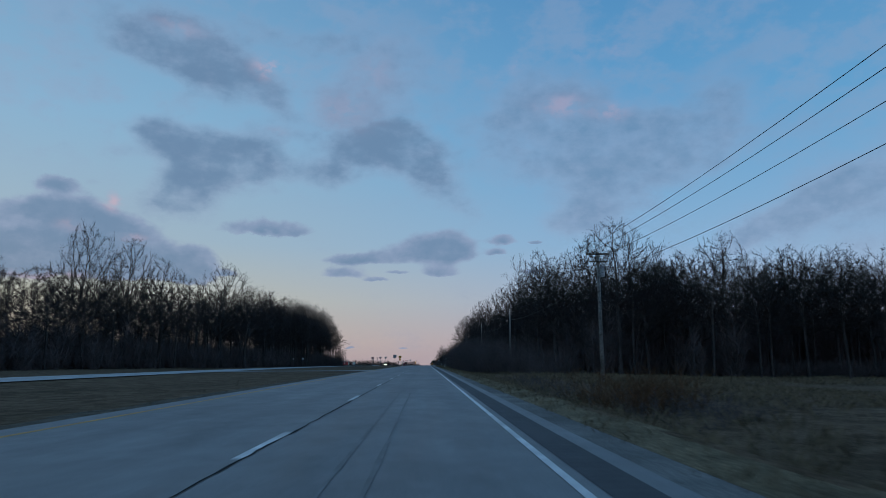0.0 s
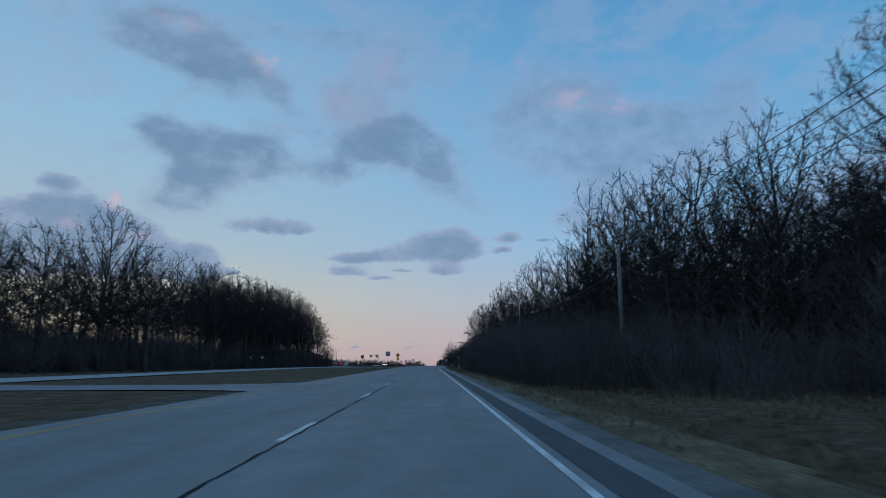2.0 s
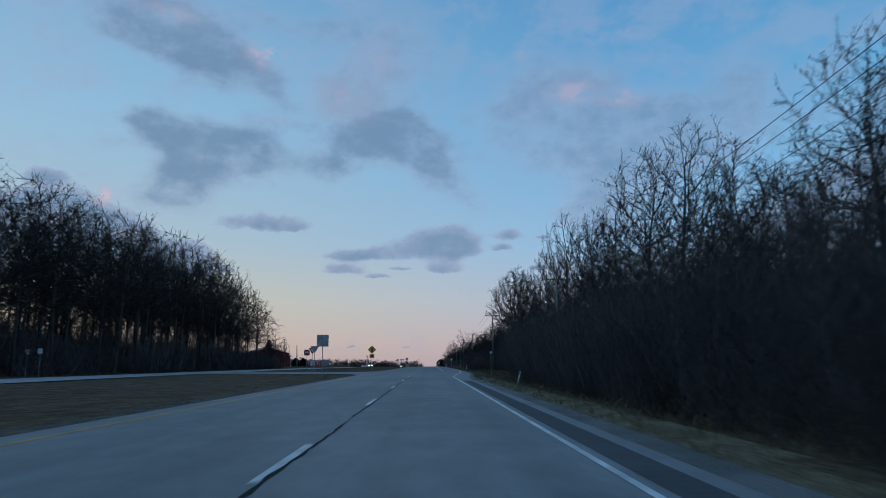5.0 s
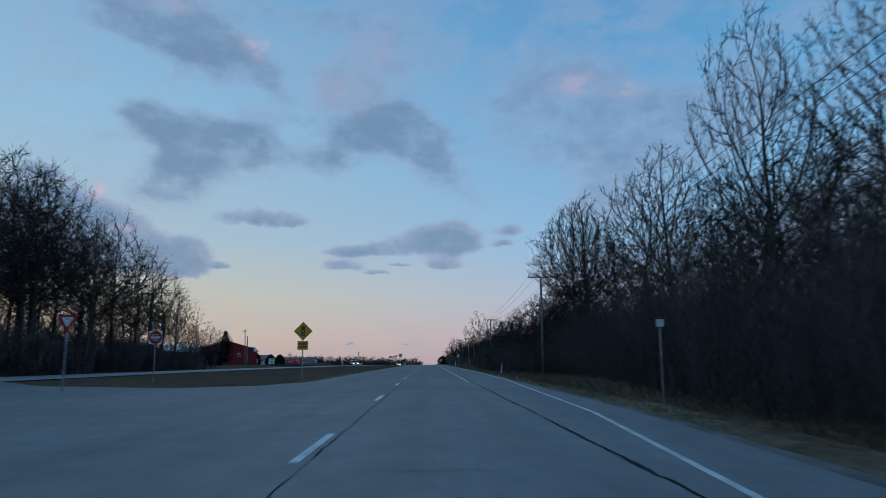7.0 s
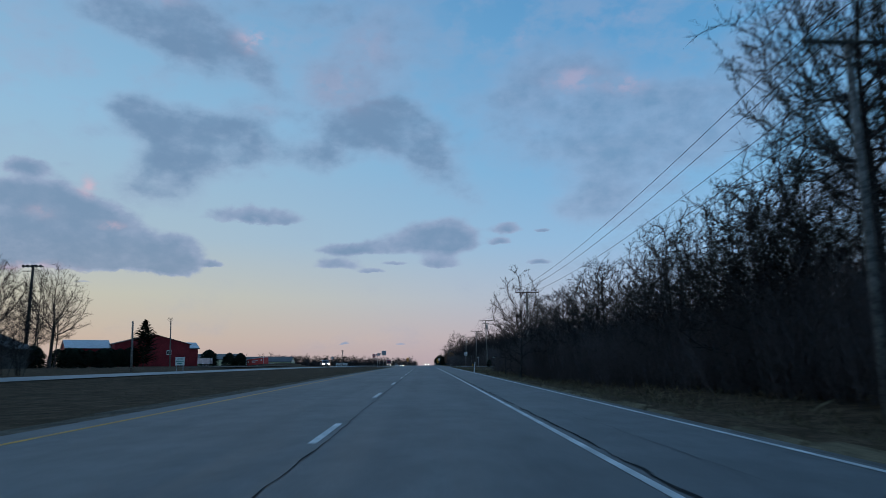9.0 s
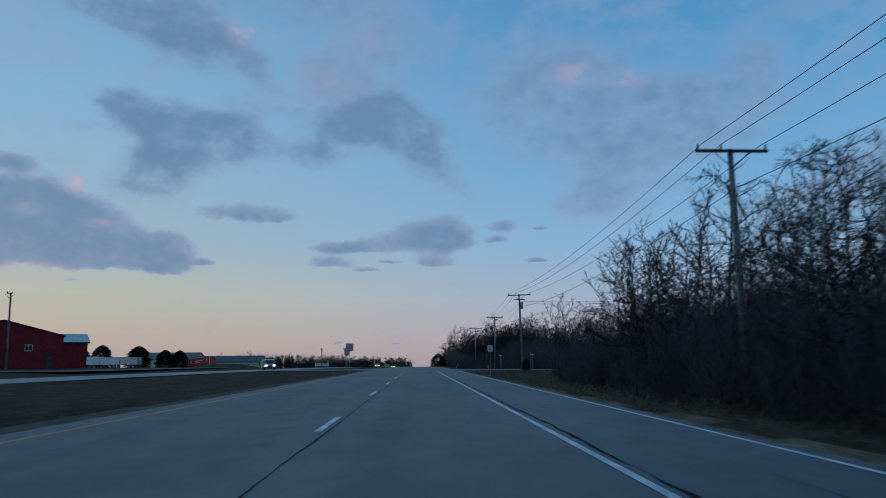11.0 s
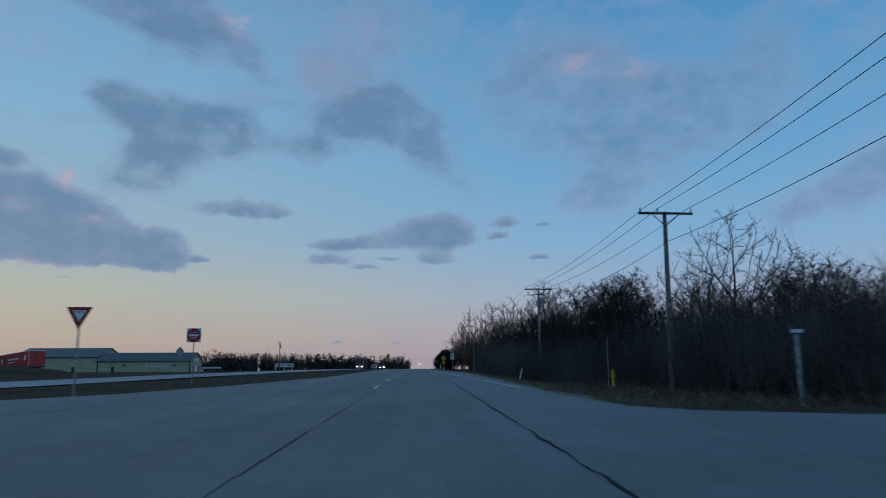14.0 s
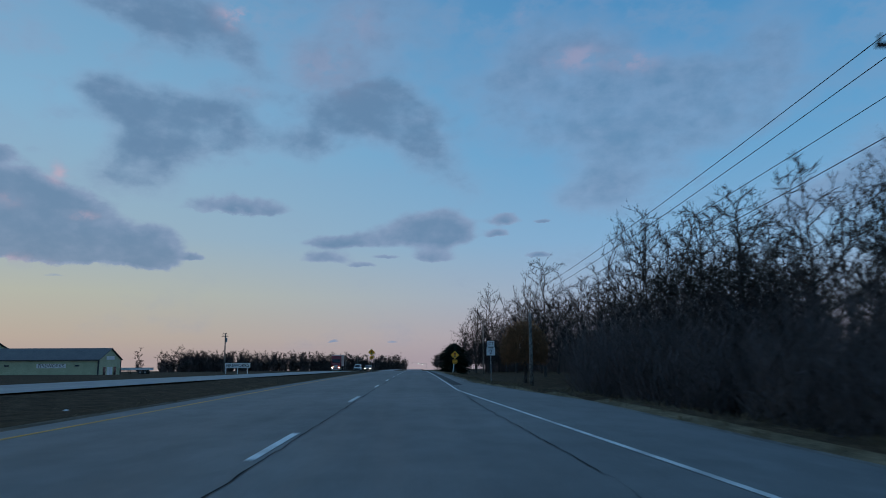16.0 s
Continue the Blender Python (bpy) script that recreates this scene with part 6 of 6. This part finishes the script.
def trailer(x, y, turn, length, material, label, bars=False, height=2.9, tilt=0.0):
    """A box trailer: length runs along its own -x from the rear corner."""
    ob = thing("box_trailer", spot(x, y, 0.0, turn) @ pose(0, 0, 0, 0, tilt, 0), label, "trailer")
    part("box", Shape().box(-length / 2, 1.25, 1.1 + height / 2, length, 2.5, height, bevel=0.05), material, ob)
    part("top_rail", Shape().box(-length / 2, 1.25, 1.1 + height + 0.03, length + 0.04, 2.54, 0.1), M_WHITE if bars else M_STEEL, ob)
    part("bottom_rail", Shape().box(-length / 2, 1.25, 1.04, length, 2.52, 0.14), M_CHASSIS, ob)
    for dx in (-1.4, -2.6):
        for dy in (0.2, 2.3):
            t = part("wheel", Shape().tube([(dx, dy - 0.16, 0.5), (dx, dy + 0.16, 0.5)], (0.5, 0.5), 14), M_RUBBER, ob)
            part("rim", Shape().tube([(dx, dy - 0.18, 0.5), (dx, dy + 0.18, 0.5)], (0.28, 0.28), 10), M_STEEL, t)
    part("landing_leg", Shape().box(-length + 2.4, 0.5, 0.5, 0.12, 0.12, 1.1), M_CHASSIS, ob)
    part("landing_leg", Shape().box(-length + 2.4, 2.0, 0.5, 0.12, 0.12, 1.1), M_CHASSIS, ob)
    if bars:
        for dx, dz, w, h in ((-length / 2, 1.5, 3.2, 0.28), (-length / 2 - 0.6, 1.0, 2.0, 0.16), (-length + 1.2, 1.45, 0.5, 0.7), (-1.2, 1.45, 0.45, 0.7)):
            part("lettering_bar", Shape().box(dx, -0.012, 1.1 + dz, w, 0.02, h), M_WHITE, ob)
        for dx in (-0.06, -length + 0.06):
            part("corner_post", Shape().box(dx, -0.01, 1.1 + height / 2, 0.14, 0.03, height), M_WHITE, ob)
    return ob


trailer(-60.9, 523.5, -33, 9.2, M_TRAILER_RED, "bright red box trailer with white lettering, nose lowered", True, 2.4, -5.0)
trailer(-84.9, 519.5, -6, 5.4, M_WHITE, "plain white parked box trailer", height=2.0)
trailer(-79.6, 519.0, -6, 5.2, M_CAR_SILVER, "silver-grey parked box trailer", height=2.0)
trailer(-70.0, 656.0, 4, 8.0, M_WHITE, "low white flat trailer beside the shop", height=0.5)
trailer(-91.0, 520.5, -6, 5.6, M_WHITE, "plain white parked box trailer", height=2.2)


def car(x, y, turn, paint, label, category="car", tall=1.75, lit=True):
    """A car with its front towards -y."""
    ob = thing("parked_car", pose(x, y, gz(y), 0, 0, turn), label, category)
    low = [(-2.35, 0.35), (-2.4, 0.6), (-2.3, 0.85), (-1.35, 1.02), (2.2, 1.05), (2.32, 0.9), (2.35, 0.4)]
    part("body", Shape().along_x([(a, b) for a, b in low][::-1], -0.92, 0.92), paint, ob)
    top = [(-1.4, 1.0), (-0.55, tall - 0.12), (-0.2, tall), (1.8, tall), (2.15, tall - 0.2), (2.2, 1.03)]
    part("cabin", Shape().along_x(top[::-1], -0.8, 0.8), paint, ob)
    part("windscreen", Shape().poly([(-0.7, -1.38, 1.06), (0.7, -1.38, 1.06), (0.64, -0.62, tall - 0.13), (-0.64, -0.62, tall - 0.13)], [(0, 1, 2, 3)]), M_GLASS, ob, at=pose(0, -0.02, 0.02))
    for s in (-0.81, 0.81):
        for y0, y1 in ((-0.95, 0.2), (0.3, 1.15), (1.25, 2.0)):
            part("side_window", Shape().box(s, (y0 + y1) / 2, 1.32, 0.03, y1 - y0, tall - 1.38), M_GLASS, ob)
        for y0 in (-1.5, 1.45):
            wheel(ob, s * 1.05, y0, 0.34, 0.24)
        part("headlight", Shape().box(s * 0.82, -2.36, 0.72, 0.4, 0.08, 0.16), M_HEADLIGHT if lit else M_GLASS, ob)
    part("grille", Shape().box(0, -2.4, 0.68, 0.8, 0.05, 0.2), M_CHASSIS, ob)
    part("bumper", Shape().box(0, -2.38, 0.45, 1.75, 0.12, 0.18, bevel=0.03), M_CHASSIS, ob)
    return ob


car(-26.5, 443.5, 17, M_CAR_SILVER, "silver minivan with lit headlights on the far carriageway", "minivan")
car(-13.6, 662.0, 0, M_CAR_DARK, "dark car with lit headlights on the far carriageway", "car", 1.5)
car(-17.0, 668.0, 0, M_WHITE, "white pickup-like car on the far carriageway", "car", 1.8, False)

ob = thing("semi_truck", pose(-20.3, 645.0, gz(645.0), 0, 0, 4), "dark red semi truck with a grey trailer and lit headlights", "truck")
part("hood", Shape().along_x([(-3.6, 0.6), (-3.6, 1.5), (-3.3, 1.75), (-1.6, 1.95), (-1.6, 0.6)][::-1], -0.85, 0.85), M_TRUCK_RED, ob)
part("cab", Shape().along_x([(-1.6, 0.6), (-1.6, 2.0), (-1.2, 2.9), (-0.6, 3.7), (1.2, 3.85), (1.2, 0.6)][::-1], -1.15, 1.15), M_TRUCK_RED, ob)
part("windscreen", Shape().poly([(-1.0, -1.66, 2.05), (1.0, -1.66, 2.05), (1.0, -1.24, 2.9), (-1.0, -1.24, 2.9)], [(0, 1, 2, 3)]), M_GLASS, ob)
part("trailer", Shape().box(0, 8.6, 2.55, 2.55, 14.0, 2.8, bevel=0.05), M_CAN, ob)
part("grille", Shape().box(0, -3.63, 1.15, 0.9, 0.05, 0.8), M_STEEL, ob)
part("bumper", Shape().box(0, -3.62, 0.5, 2.3, 0.2, 0.35, bevel=0.04), M_STEEL, ob)
for s in (-1, 1):
    part("headlight", Shape().box(s * 0.8, -3.66, 0.95, 0.3, 0.08, 0.2), M_HEADLIGHT, ob)
    for y0 in (-2.6, 0.2, 1.3, 13.0, 14.2):
        wheel(ob, s * 1.05, y0, 0.5, 0.3)

# far junction: signal masts and low sheds at the end of the view
for x, y in ((-9.0, 1150.0), (9.0, 1160.0)):
    ob = thing("signal_mast", spot(x, y), "far traffic signal mast with an arm over the road", "traffic signal")
    s = -1 if x > 0 else 1
    part("mast", Shape().tube([(0, 0, -0.3), (0, 0, 6.5)], (0.14, 0.1), 8), M_STEEL, ob)
    part("arm", Shape().tube([(0, 0, 6.2), (s * 8.5, 0, 6.6)], (0.09, 0.05), 6), M_STEEL, ob)
    for dx in (4.0, 7.8):
        head = part("signal_head", Shape().box(s * dx, -0.1, 6.2, 0.4, 0.3, 1.1), M_CHASSIS, ob)
        part("lit_lens", Shape().box(s * dx, -0.27, 5.9, 0.3, 0.03, 0.3), M_LAMPGLOW, head)
